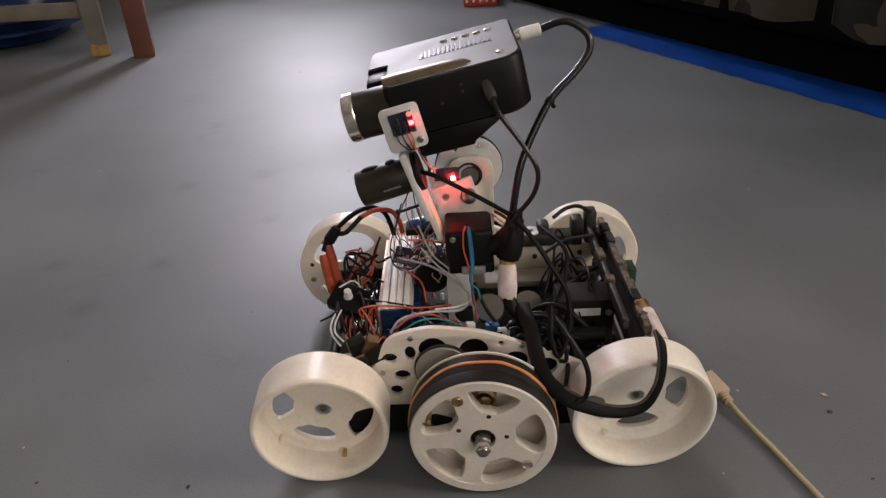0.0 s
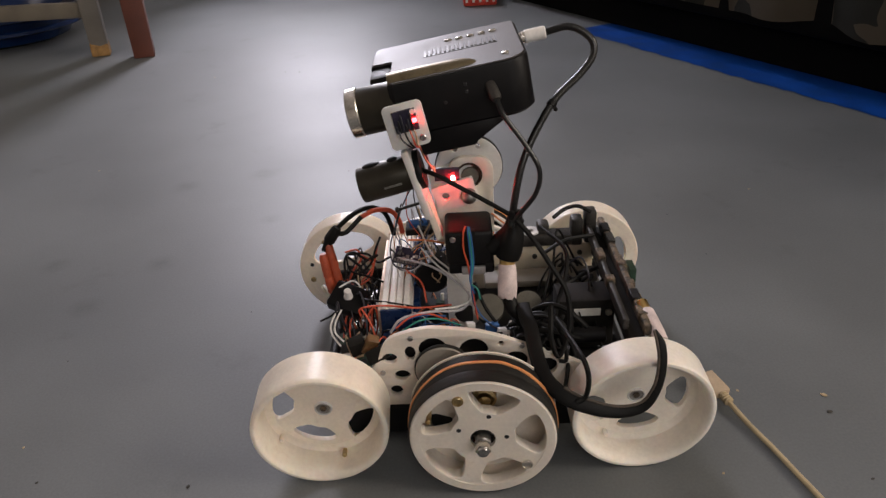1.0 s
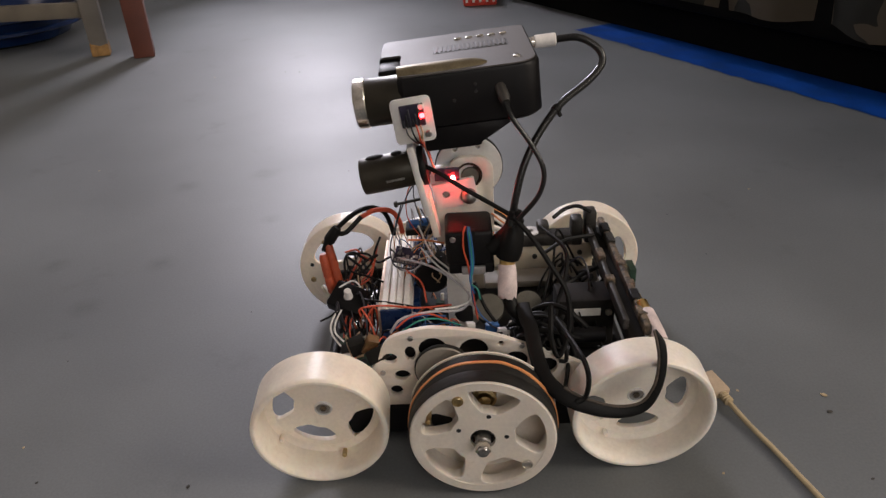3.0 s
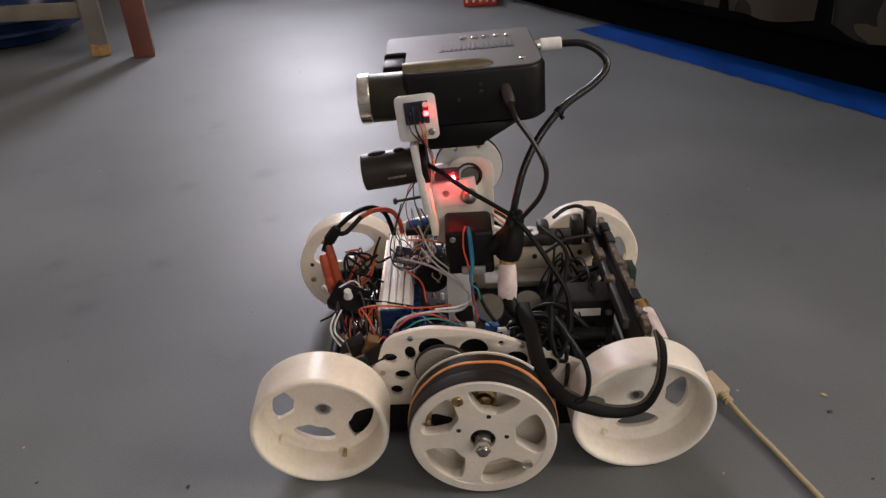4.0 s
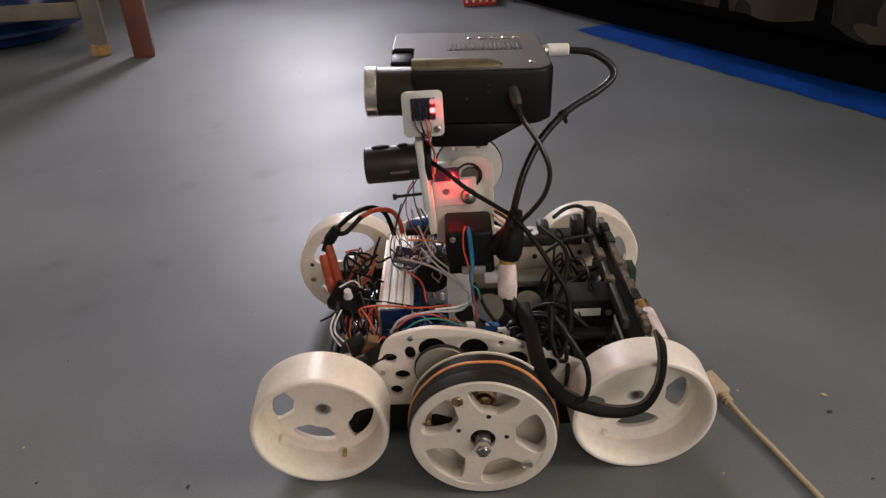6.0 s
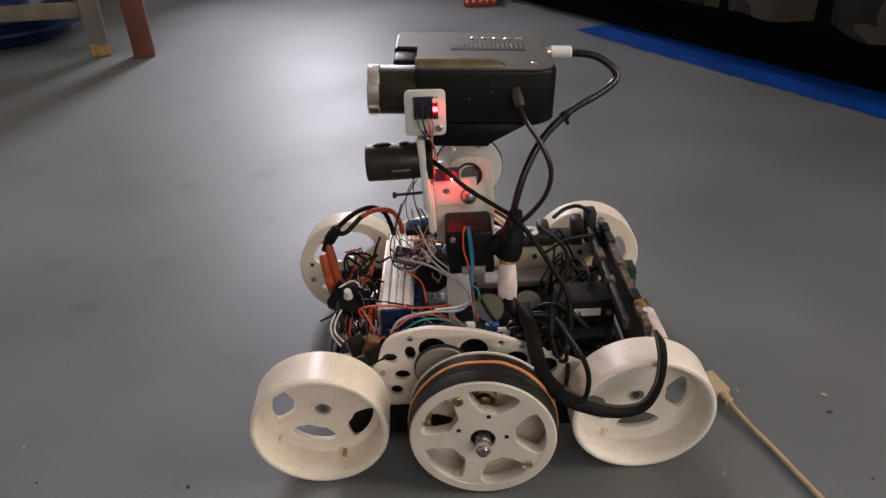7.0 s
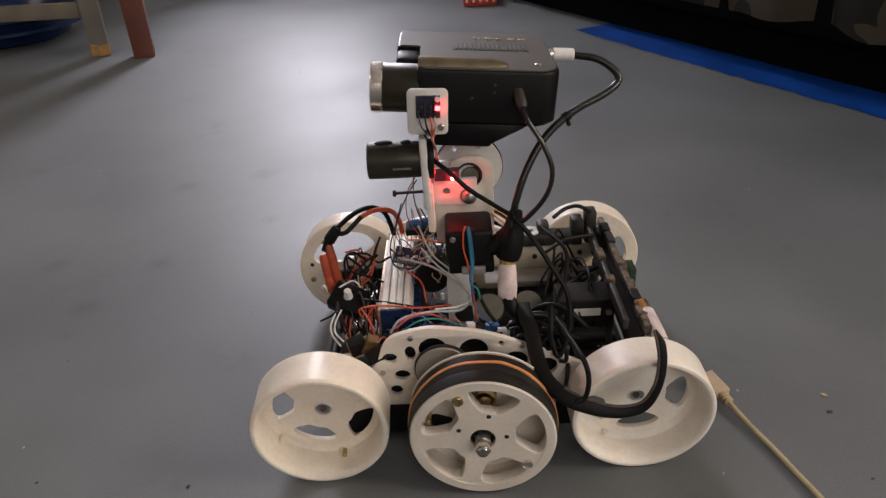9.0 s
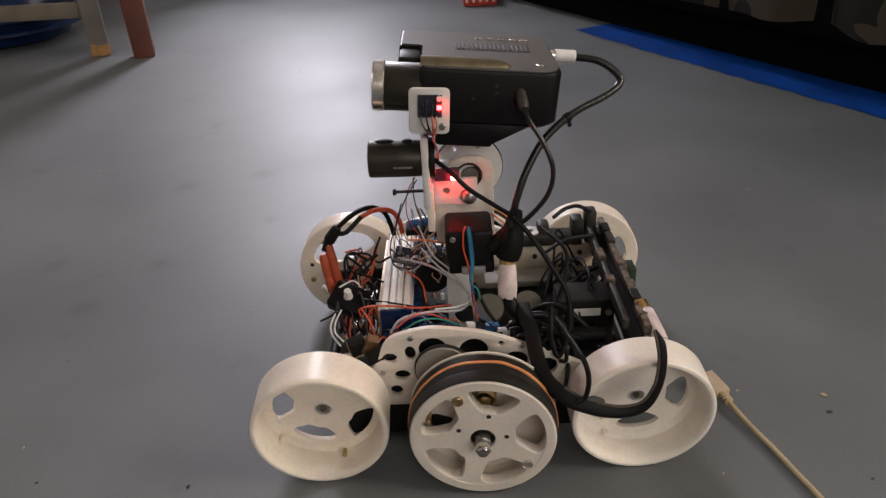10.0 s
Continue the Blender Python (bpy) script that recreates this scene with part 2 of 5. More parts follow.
def plate(outlines, thick, bevel=0.0006):
    """A bmesh of a flat plate in xz, its near face at y = 0; the first outline is the edge, the rest are holes."""
    cu = bpy.data.curves.new("outline", "CURVE")
    cu.dimensions, cu.fill_mode = "2D", "BOTH"
    cu.extrude, cu.bevel_depth, cu.bevel_resolution = thick / 2 - bevel, bevel, 1
    for pts in outlines:
        sp = cu.splines.new("POLY")
        sp.points.add(len(pts) - 1)
        for q, (x, z) in zip(sp.points, pts):
            q.co = (x, z, 0, 1)
        sp.use_cyclic_u = True
    ob = bpy.data.objects.new("outline", cu)
    me = ob.to_mesh()
    bm = bmesh.new()
    bm.from_mesh(me)
    ob.to_mesh_clear()
    bpy.data.objects.remove(ob)
    bpy.data.curves.remove(cu)
    bmesh.ops.remove_doubles(bm, verts=bm.verts, dist=1e-6)
    m = Matrix(((1, 0, 0, 0), (0, 0, -1, thick / 2), (0, 1, 0, 0), (0, 0, 0, 1)))
    bmesh.ops.transform(bm, matrix=m, verts=bm.verts)
    bmesh.ops.recalc_face_normals(bm, faces=bm.faces)
    return bm


def ring_points(r, n=64, cx=0.0, cz=0.0, squash=1.0):
    return [(cx + r * math.cos(2 * math.pi * i / n), cz + squash * r * math.sin(2 * math.pi * i / n)) for i in range(n)]


def sector(r0, r1, mid, half, n=6):
    """A window between two radii round an angle, with softened corners."""
    a0, a1 = radians(mid - half), radians(mid + half)
    d = (r1 - r0) * 0.16
    out = []
    for i in range(n + 1):
        a = a0 + (a1 - a0) * i / n
        r = r1 - (d if i in (0, n) else 0)
        out.append((r * math.cos(a), r * math.sin(a)))
    for i in range(n + 1):
        a = a1 - (a1 - a0) * (0.14 + 0.72 * i / n)
        r = r0 + (d if i in (0, n) else 0)
        out.append((r * math.cos(a), r * math.sin(a)))
    for _ in range(2):
        out = [q for (a, b), (c, d) in zip(out, out[1:] + out[:1]) for q in ((a * 0.75 + c * 0.25, b * 0.75 + d * 0.25), (a * 0.25 + c * 0.75, b * 0.25 + d * 0.75))]
    return out


def rounded(x0, x1, z0, z1, r, n=6):
    out = []
    for cx, cz, a in ((x1 - r, z1 - r, 0), (x0 + r, z1 - r, 90), (x0 + r, z0 + r, 180), (x1 - r, z0 + r, 270)):
        for i in range(n + 1):
            t = radians(a + 90 * i / n)
            out.append((cx + r * math.cos(t), cz + r * math.sin(t)))
    return out


def spline(pts, steps=6):
    """Points along a smooth line through pts."""
    P = [Vector(p) for p in pts]
    P = [2 * P[0] - P[1]] + P + [2 * P[-1] - P[-2]]
    out = []
    for i in range(1, len(P) - 2):
        a, b, c, d = P[i - 1:i + 3]
        for s in range(steps):
            t = s / steps
            out.append(0.5 * ((2 * b) + (c - a) * t + (2 * a - 5 * b + 4 * c - d) * t * t + (3 * b - a - 3 * c + d) * t ** 3))
    out.append(P[-2])
    return out


def tube(bm, path, r, n=8):
    """A round tube along a line of points."""
    rings = []
    up = Vector((0.13, 0.4, 0.9))
    for i, p in enumerate(path):
        d = (path[min(i + 1, len(path) - 1)] - path[max(i - 1, 0)]).normalized()
        u = (up - d * up.dot(d))
        if u.length < 1e-4:
            u = d.orthogonal()
        u.normalize()
        v = d.cross(u)
        up = u
        rings.append([bm.verts.new(p + r * (math.cos(2 * math.pi * k / n) * u + math.sin(2 * math.pi * k / n) * v)) for k in range(n)])
    for a, b in zip(rings, rings[1:]):
        for k in range(n):
            bm.faces.new((a[k], a[(k + 1) % n], b[(k + 1) % n], b[k]))
    bm.faces.new(list(reversed(rings[0])))
    bm.faces.new(rings[-1])
    bmesh.ops.recalc_face_normals(bm, faces=bm.faces)


def wire(name, material, r, *pts, parent=None, label=""):
    bm = bmesh.new()
    tube(bm, spline(pts, 9 if r > 0.0025 else 6), r, 16 if r > 0.0025 else 8)
    return part(name, bm, material, parent, label)


# ---------------------------------------------------------------- the room
def structure(name, bm, material, label):
    return tagged(part(name, bm, material, None, label, smooth=False), label, kind="structure")


def wall_with_hole(x0, x1, z0, z1, hx0, hx1, hz0, hz1, thick):
    return plate([[(x0, z0), (x1, z0), (x1, z1), (x0, z1)], [(hx0, hz0), (hx1, hz0), (hx1, hz1), (hx0, hz1)]], thick, 0.002)


def room():
    bm = bmesh.new()
    box(bm, -3.2, 3.2, -3.2, 3.4, -0.1, 0.0)
    structure("floor", bm, "floor_paint", "blue-grey painted concrete floor with scuffs")
    bm = wall_with_hole(-3.2, 3.2, 0, 2.6, -0.87, -0.39, 0.57, 2.20, 0.35)
    ob = structure("wall_north", bm, "wall_paint", "plain painted wall with a bright opening")
    ob.location = (0, 2.72, 0)
    bm = wall_with_hole(-3.2, 3.2, 0, 2.6, 0.25, 2.15, 1.25, 2.35, 0.2)
    ob = structure("wall_south", bm, "wall_paint", "plain painted wall with a window opening")
    ob.location = (0, -3.2, 0)
    bm = wall_with_hole(-3.0, 2.7, 0, 2.6, -0.15, 1.35, 1.25, 2.45, 0.2)
    ob = structure("wall_west", bm, "wall_paint", "plain painted wall with a window opening")
    ob.matrix_world = pose(-3.0, 0, 0, 0, 0, 90)
    bm = wall_with_hole(-3.0, 2.7, 0, 2.6, -1.25, 0.15, 1.30, 2.40, 0.2)
    ob = structure("wall_east", bm, "wall_paint", "plain painted wall with a window opening")
    ob.matrix_world = pose(3.2, 0, 0, 0, 0, 90)
    bm = bmesh.new()
    box(bm, -3.2, 3.2, -3.2, 3.4, 2.6, 2.7)
    structure("ceiling", bm, "ceiling_paint", "plain white ceiling")
    # painted border along the bed
    bm = bmesh.new()
    far, near = Vector((0.342, 1.609)), Vector((0.932, 0.456))
    d = (near - far).normalized()
    s = Vector((-d.y, d.x))
    if s.x < 0:
        s = -s
    rows = []
    random.seed(5)
    for i in range(61):
        p = far + (near - far) * (i / 60)
        q = p + s * (0.006 * noise.noise((i * 0.35, 0, 0)) + 0.004 * random.uniform(-1, 1))
        rows.append((bm.verts.new((q.x, q.y, 0.0012)), bm.verts.new((p.x + s.x * 0.135, p.y + s.y * 0.135, 0.0012))))
    for a, b in zip(rows, rows[1:]):
        bm.faces.new((a[0], b[0], b[1], a[1]))
    bmesh.ops.recalc_face_normals(bm, faces=bm.faces)
    structure("floor_border", bm, "border_paint", "bright blue painted floor border with a ragged edge")


room()


def bed():
    """A low bed with a patterned cover, the shade underneath painted black; it stands beyond the blue border."""
    root = tagged(new("bed"), "low bed with a camouflage blanket hanging over, shade beneath painted black", "bed")
    ang = math.atan2(-0.8901, 0.4558)
    root.matrix_world = Matrix.Translation((0.419, 1.609, 0)) @ Matrix.Rotation(ang, 4, "Z")
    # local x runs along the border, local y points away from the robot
    # near-black stands for shade; the far end, out of view, darkens the floor's reflection
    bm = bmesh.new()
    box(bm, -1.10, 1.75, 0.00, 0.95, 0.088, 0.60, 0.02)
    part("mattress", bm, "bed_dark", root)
    bm = bmesh.new()
    n = 60
    prev = None
    for i in range(n + 1):
        x = 0.12 + 1.60 * i / n
        wob = 0.018 * math.sin(i * 0.7) + 0.012 * noise.noise((i * 0.3, 2, 0))
        low = 0.118 + 0.012 * noise.noise((i * 0.22, 5, 1))
        col = [bm.verts.new((x, 0.9, 0.615)), bm.verts.new((x, 0.02 + 0.02, 0.615)), bm.verts.new((x, 0.0, 0.60)), bm.verts.new((x, -0.012 + wob * 0.5, 0.27)), bm.verts.new((x, -0.015 + wob, low))]
        if prev:
            for a in range(4):
                bm.faces.new((prev[a], prev[a + 1], col[a + 1], col[a]))
        prev = col
    r = bmesh.ops.solidify(bm, geom=bm.faces[:], thickness=0.006)
    bmesh.ops.recalc_face_normals(bm, faces=bm.faces)
    part("blanket", bm, "camo_cloth", root, "dim brown and green camouflage blanket")
    for x in (-0.2, 1.65):
        for y in (0.12, 0.88):
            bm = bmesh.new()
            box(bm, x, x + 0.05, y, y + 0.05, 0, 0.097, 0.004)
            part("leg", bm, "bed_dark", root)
    # added black sheet that stands for the shaded space under the bed
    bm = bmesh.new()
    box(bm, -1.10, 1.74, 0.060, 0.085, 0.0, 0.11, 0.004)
    part("shade_board", bm, "bed_dark", root)


bed()


def table():
    root = tagged(new("wooden_table"), "worn wooden table with a grey and a red-brown leg", "table")
    root.location = (-0.95, 1.6, 0)
    for (x, y, w, m, top) in ((-0.975, 1.610, 0.046, "wood_grey", 0.72), (-0.842, 1.575, 0.054, "wood_brown", 0.72)):
        bm = bmesh.new()
        vs = box(bm, -w / 2, w / 2, -w / 2, w / 2, 0.0, top, 0.004)
        for v in bm.verts:
            k = 1.0 + 0.18 * v.co.z / top
            v.co.x *= k
            v.co.y *= k
        ob = part("leg", bm, m, root, "painted wooden leg with worn foot")
        ob.location = (x + 0.95, y - 1.6, 0)
        ob.rotation_euler = (0, 0, radians(18))
        if m == "wood_grey":
            bm = bmesh.new()
            box(bm, -w / 2 - 0.001, w / 2 + 0.001, -w / 2 - 0.001, w / 2 + 0.001, 0.001, 0.034, 0.004)
            bmesh.ops.subdivide_edges(bm, edges=[e for e in bm.edges if e.calc_length() > 0.02], cuts=5, use_grid_fill=True)
            for v in bm.verts:
                if v.co.z > 0.025:
                    v.co.z += 0.014 * noise.noise(v.co * 60)
            part("worn_foot", bm, "wood_raw", ob, "bare yellowish wood at the foot")
    # top out of view, widened to cast shade on the tub and floor
    bm = bmesh.new()
    box(bm, -1.25, 0.16, -0.06, 1.02, 0.72, 0.75, 0.004)
    part("unseen_tabletop", bm, "wood_brown", root)
    bm = bmesh.new()
    box(bm, -0.9, -0.035, -0.01, 0.015, 0.105, 0.145, 0.003)
    part("stretcher", bm, "shelf_beige", root, "pale worn wooden stretcher")
    for (x, y) in ((-1.18, 0.02), (-1.18, 0.96), (0.10, 0.96)):
        bm = bmesh.new()
        box(bm, x - 0.02, x + 0.02, y - 0.02, y + 0.02, 0, 0.72, 0.004)
        part("leg", bm, "wood_grey", root)


table()


def basin():
    root = tagged(new("plastic_tub"), "dark blue glossy plastic tub lying under the table", "tub")
    root.location = (-1.41, 1.90, 0)
    bm = bmesh.new()
    lathe(bm, [(0.17, 0), (0.20, 0.01), (0.235, 0.075), (0.25, 0.08), (0.25, 0.09), (0.235, 0.095), (0.20, 0.02), (0.02, 0.015)], Matrix(), 48)
    part("shell", bm, "blue_plastic", root)
    bm = bmesh.new()
    lathe(bm, [(0.244, 0.040), (0.252, 0.044), (0.252, 0.052), (0.246, 0.056)], Matrix(), 48, False)
    bmesh.ops.recalc_face_normals(bm, faces=bm.faces)
    part("rim", bm, "blue_plastic", root)


basin()


def basket():
    root = tagged(new("plastic_basket"), "red and white plastic basket on the floor", "basket")
    root.location = (0.105, 2.075, 0)
    bm = bmesh.new()
    box(bm, -0.055, 0.055, -0.05, 0.05, 0.0, 0.06, 0.006)
    part("body", bm, "red_plastic", root)
    for i in range(5):
        bm = bmesh.new()
        x = -0.044 + 0.022 * i
        box(bm, x - 0.004, x + 0.004, -0.053, -0.049, 0.012, 0.052, 0.001)
        part("slot", bm, "plug_white", root)


basket()

# ---------------------------------------------------------------- the robot
robot = tagged(new("wheeled_robot"), "homemade six-wheeled robot of white printed plastic carrying a projector", "robot")


def hexnut(bm, m, r, h):
    lathe(bm, [(r * 0.96, 0), (r, h * 0.12), (r, h * 0.88), (r * 0.92, h)], m, 6)


def open_wheel(m, windows, w=0.028, R=0.0575, web_y=None, stud=None, shell="print_white"):
    """A printed drum wheel, open on its outer side; each window of the web: angle, half width, inner and outer radius."""
    wall = 0.0066
    web_y = w - 0.0052 if web_y is None else web_y
    bm = bmesh.new()
    lathe(bm, [(R - 0.0026, 0), (R - 0.0010, 0.0005), (R - 0.0002, 0.0018), (R, 0.004), (R, w - 0.001), (R - 0.001, w), (R - wall - 0.002, w), (R - wall - 0.0012, web_y), (R - wall, 0.006), (R - wall + 0.0010, 0.0022), (R - wall + 0.0026, 0.0004), (R - wall + 0.0036, 0)], ALONG_Y, 96, False)
    bmesh.ops.recalc_face_normals(bm, faces=bm.faces)
    wheel = part("wheel", bm, shell, robot, "cream printed drum wheel with cut-out windows")
    wheel.matrix_basis = m
    holes = [sector(r0, r1, a, half) for a, half, r0, r1 in windows]
    web = part("web", plate([ring_points(R - wall + 0.0005, 80)] + holes + [ring_points(0.004, 20)], 0.005), shell, wheel, smooth=False)
    web.location = (0, web_y, 0)
    # soft fillet between web and drum
    bm = bmesh.new()
    lathe(bm, [(R - wall + 0.0008, web_y - 0.006), (R - wall - 0.0012, web_y - 0.0028), (R - wall - 0.0040, web_y - 0.0006), (R - wall - 0.0072, web_y + 0.0002), (R - wall + 0.0008, web_y + 0.001)], ALONG_Y, 80, False)
    bmesh.ops.recalc_face_normals(bm, faces=bm.faces)
    part("fillet", bm, shell, wheel)
    bm = bmesh.new()
    lathe(bm, [(0.0078, 0.0006), (0.0074, -0.0010), (0.0066, -0.0016), (0.0060, -0.0012), (0.0058, 0.0008)], ALONG_Y @ Matrix.Translation((0, 0, web_y)), 32, False)
    bmesh.ops.recalc_face_normals(bm, faces=bm.faces)
    part("hub", bm, "print_clear", wheel)
    bm = bmesh.new()
    lathe(bm, [(0.0058, 0.001), (0.0058, -0.0006), (0.0048, -0.0012), (0.0040, -0.0006), (0.0030, -0.0006)], ALONG_Y @ Matrix.Translation((0, 0, web_y)), 28)
    nut = part("axle_nut", bm, "steel", wheel)
    bm = bmesh.new()
    hexnut(bm, ALONG_Y @ Matrix.Translation((0, 0, web_y - 0.0014)), 0.0030, 0.0012)
    part("axle_end", bm, "worn_metal", nut)
    for a, r, y0, y1, mm in stud or ():
        a = radians(a)
        bm = bmesh.new()
        lathe(bm, [(0.0019, y1), (0.0021, y1 - 0.001), (0.0021, y0 + 0.0008), (0.0014, y0)], ALONG_Y @ Matrix.Translation((r * math.cos(a), -r * math.sin(a), 0)), 12)
        part("screw", bm, mm, wheel)
    return wheel


def belt_wheel(m, phase):
    """The driven wheel: five-spoke front, rubber belt and an orange rubber band round it."""
    w, R = 0.0342, 0.0570
    bm = bmesh.new()
    lathe(bm, [(R - 0.0012, 0), (R, 0.0012), (R, w), (R - 0.004, w), (R - 0.004, 0.02), (0.0495, 0.006), (0.0490, 0.0)], ALONG_Y, 96, False)
    bmesh.ops.recalc_face_normals(bm, faces=bm.faces)
    wheel = part("wheel", bm, "print_plate", robot, "white five-spoke wheel with a rubber belt")
    wheel.matrix_basis = m
    holes = [[(x, z + 0.0014) for x, z in sector(0.0250, 0.0500, phase + 72 * k, 28.5)] for k in range(5)]
    pins = [ring_points(0.0011, 10, 0.0515 * math.cos(radians(a)), 0.0515 * math.sin(radians(a))) for a in (28, -100, 197)]
    web = part("web", plate([ring_points(0.0535, 80)] + holes + pins + [ring_points(0.0104, 28)], 0.010), "print_plate", wheel, smooth=False)
    web.location = (0, 0.0006, 0)
    back = part("back_web", plate([ring_points(0.0528, 64)] + [sector(0.024, 0.043, 190, 17), ring_points(0.004, 16)], 0.004), "print_plate", wheel)
    back.location = (0, 0.026, 0)
    bm = bmesh.new()
    cyl(bm, ALONG_Y @ Matrix.Translation((0, 0, 0.0305)), 0.050, 0.003, 0.0006, 48)
    part("drive_flange", bm, "stepper_black", wheel)
    # flat black discs paint in the dark of three holes round the hub
    for r, a in ((0.0206, 153), (0.0186, 8), (0.0236, 78)):
        bm = bmesh.new()
        cyl(bm, ALONG_Y @ Matrix.Translation((r * math.cos(radians(a)), -r * math.sin(radians(a)), 0.0002)), 0.0019, 0.004, 0.0002, 14)
        part("hole_disc", bm, "chip", wheel)
    bm = bmesh.new()
    lathe(bm, [(R + 0.0004, 0.0), (R + 0.0013, 0.0035), (R + 0.0017, 0.010), (R + 0.0014, 0.012), (R + 0.0017, 0.0125), (R + 0.0017, w - 0.005), (R + 0.0012, w - 0.003), (R - 0.002, w - 0.0022)], ALONG_Y @ Matrix.Translation((0, 0, 0.001)), 96, True)
    bmesh.ops.delete(bm, geom=[f for f in bm.faces if len(f.verts) > 4], context="FACES_ONLY")
    part("belt", bm, "belt_rubber", wheel, "black rubber belt")
    bm, ring = bmesh.new(), []
    for q in range(96):
        a = 2 * math.pi * q / 96
        y = 0.0168 + 0.0052 * max(0.0, math.sin(a)) + 0.0005 * math.sin(7 * a) + 0.0010 * math.exp(-((a - 1.32) / 0.12) ** 2)
        half = 0.0015 + 0.0004 * math.sin(2 * a + 0.8)
        ring.append([bm.verts.new(((R + h) * math.cos(a), y + k * half, (R + h) * math.sin(a))) for h, k in ((0.0014, -1), (0.0026, -0.9), (0.0026, 0.9), (0.0014, 1))])
    for u, v in zip(ring, ring[1:] + ring[:1]):
        for q in range(4):
            bm.faces.new((u[q], u[(q + 1) % 4], v[(q + 1) % 4], v[q]))
    bmesh.ops.recalc_face_normals(bm, faces=bm.faces)
    part("rubber_band", bm, "band_orange", wheel, "flat orange rubber band")
    bm = bmesh.new()
    lathe(bm, [(R - 0.004, w - 0.001), (R + 0.0019, w - 0.001), (R + 0.0022, w - 0.0006), (R + 0.0022, w + 0.0004), (R - 0.004, w + 0.0014)], ALONG_Y, 96, False)
    bmesh.ops.recalc_face_normals(bm, faces=bm.faces)
    part("flange", bm, "print_plate", wheel)
    bm = bmesh.new()
    lathe(bm, [(0.0104, 0.012), (0.0104, 0.004), (0.0088, 0.0035), (0.0086, 0.007), (0.0050, 0.0075), (0.0050, 0.012)], ALONG_Y, 28, False)
    part("bearing", bm, "dark_metal", wheel)
    bm = bmesh.new()
    lathe(bm, [(0.0050, 0.03), (0.0050, -0.0125), (0.0042, -0.0140)], ALONG_Y, 20)
    part("axle", bm, "steel", wheel)
    bm = bmesh.new()
    hexnut(bm, ALONG_Y @ Matrix.Translation((0, 0, -0.0120)), 0.0062, 0.0065)
    part("axle_nut", bm, "chrome", wheel)
    bm = bmesh.new()
    cyl(bm, ALONG_Y @ Matrix.Translation((0, 0, -0.0045)), 0.0062, 0.008)
    part("washer", bm, "steel", wheel)
    bm = bmesh.new()
    lathe(bm, [(0.0095, 0.0245), (0.0095, 0.017), (0.0070, 0.016), (0.0066, 0.019), (0.0055, 0.019), (0.0050, 0.014), (0.0020, 0.0135)], ALONG_Y @ Matrix.Translation((0.002, -0.0262, 0)), 24)
    part("inner_bearing", bm, "brass", wheel, "grimy bearing inside the wheel")
    bm = bmesh.new()
    cyl(bm, ALONG_Y @ Matrix.Translation((-0.0425, -0.0085, 0.010)), 0.0022, 0.016)
    part("inner_screw", bm, "brass", wheel)
    for a, mm in ((115, "brass"), (-37, "chrome")):
        bm = bmesh.new()
        q = Vector((0.043 * math.cos(radians(a)), 0.043 * math.sin(radians(a))))
        lathe(bm, [(0.0042, 0.004), (0.0044, -0.001), (0.0034, -0.0016), (0.0030, -0.0005), (0.001, -0.0005)], ALONG_Y @ Matrix.Translation((q.x, -q.y, 0)), 20)
        part("screw", bm, mm, wheel)
    return wheel


open_wheel(pose(-0.1306, 0.0126, 0.0556, 2.3, 0, 1.9), ((170, 27, 0.0240, 0.0440), (250, 35, 0.0222, 0.0385), (328, 29, 0.0258, 0.0455)), 0.037, 0.0556, 0.0300, ((-72, 0.0445, 0.0150, 0.0225, "brass"), (-146, 0.0450, 0.0200, 0.0270, "print_white")))
open_wheel(pose(0.1279, 0.0135, 0.0576, 3.2, 0, 0.3), ((0, 29, 0.0240, 0.0430), (-83, 33, 0.0222, 0.0390), (-158, 26, 0.0255, 0.0415)), 0.0315, 0.0575, 0.0263, ((-122, 0.0445, 0.0180, 0.0245, "print_white"),), "print_pale")
belt_wheel(pose(-0.0010, -0.0045, 0.0588, 0, 0, -2.7), 5)
far_wheel = open_wheel(pose(-0.1300, 0.2945, 0.0578, 1.0, 0, 180), ((74, 64, 0.0130, 0.0470), (232, 30, 0.0240, 0.0460), (304, 30, 0.0240, 0.0460)))
for angle, radius, size, tone in ((-14, 0.0455, 0.0030, "brass"), (10, 0.0440, 0.0020, "chip"), (52, 0.0440, 0.0024, "brass")):
    bm = bmesh.new()
    q = Vector((radius * math.cos(radians(angle)), radius * math.sin(radians(angle))))
    cyl(bm, ALONG_Y @ Matrix.Translation((q.x, -q.y, 0.0265)), size, 0.003, 0.0005, 16)
    part("bolt", bm, tone, far_wheel)
open_wheel(pose(0.1270, 0.2945, 0.0578, 1.0, 0, 180), tuple((a, 25, 0.0250, 0.0450) for a in (166, 94, 238, 310)))
belt_wheel(pose(0.0, 0.3165, 0.0588, 0, 0, 180), 5)


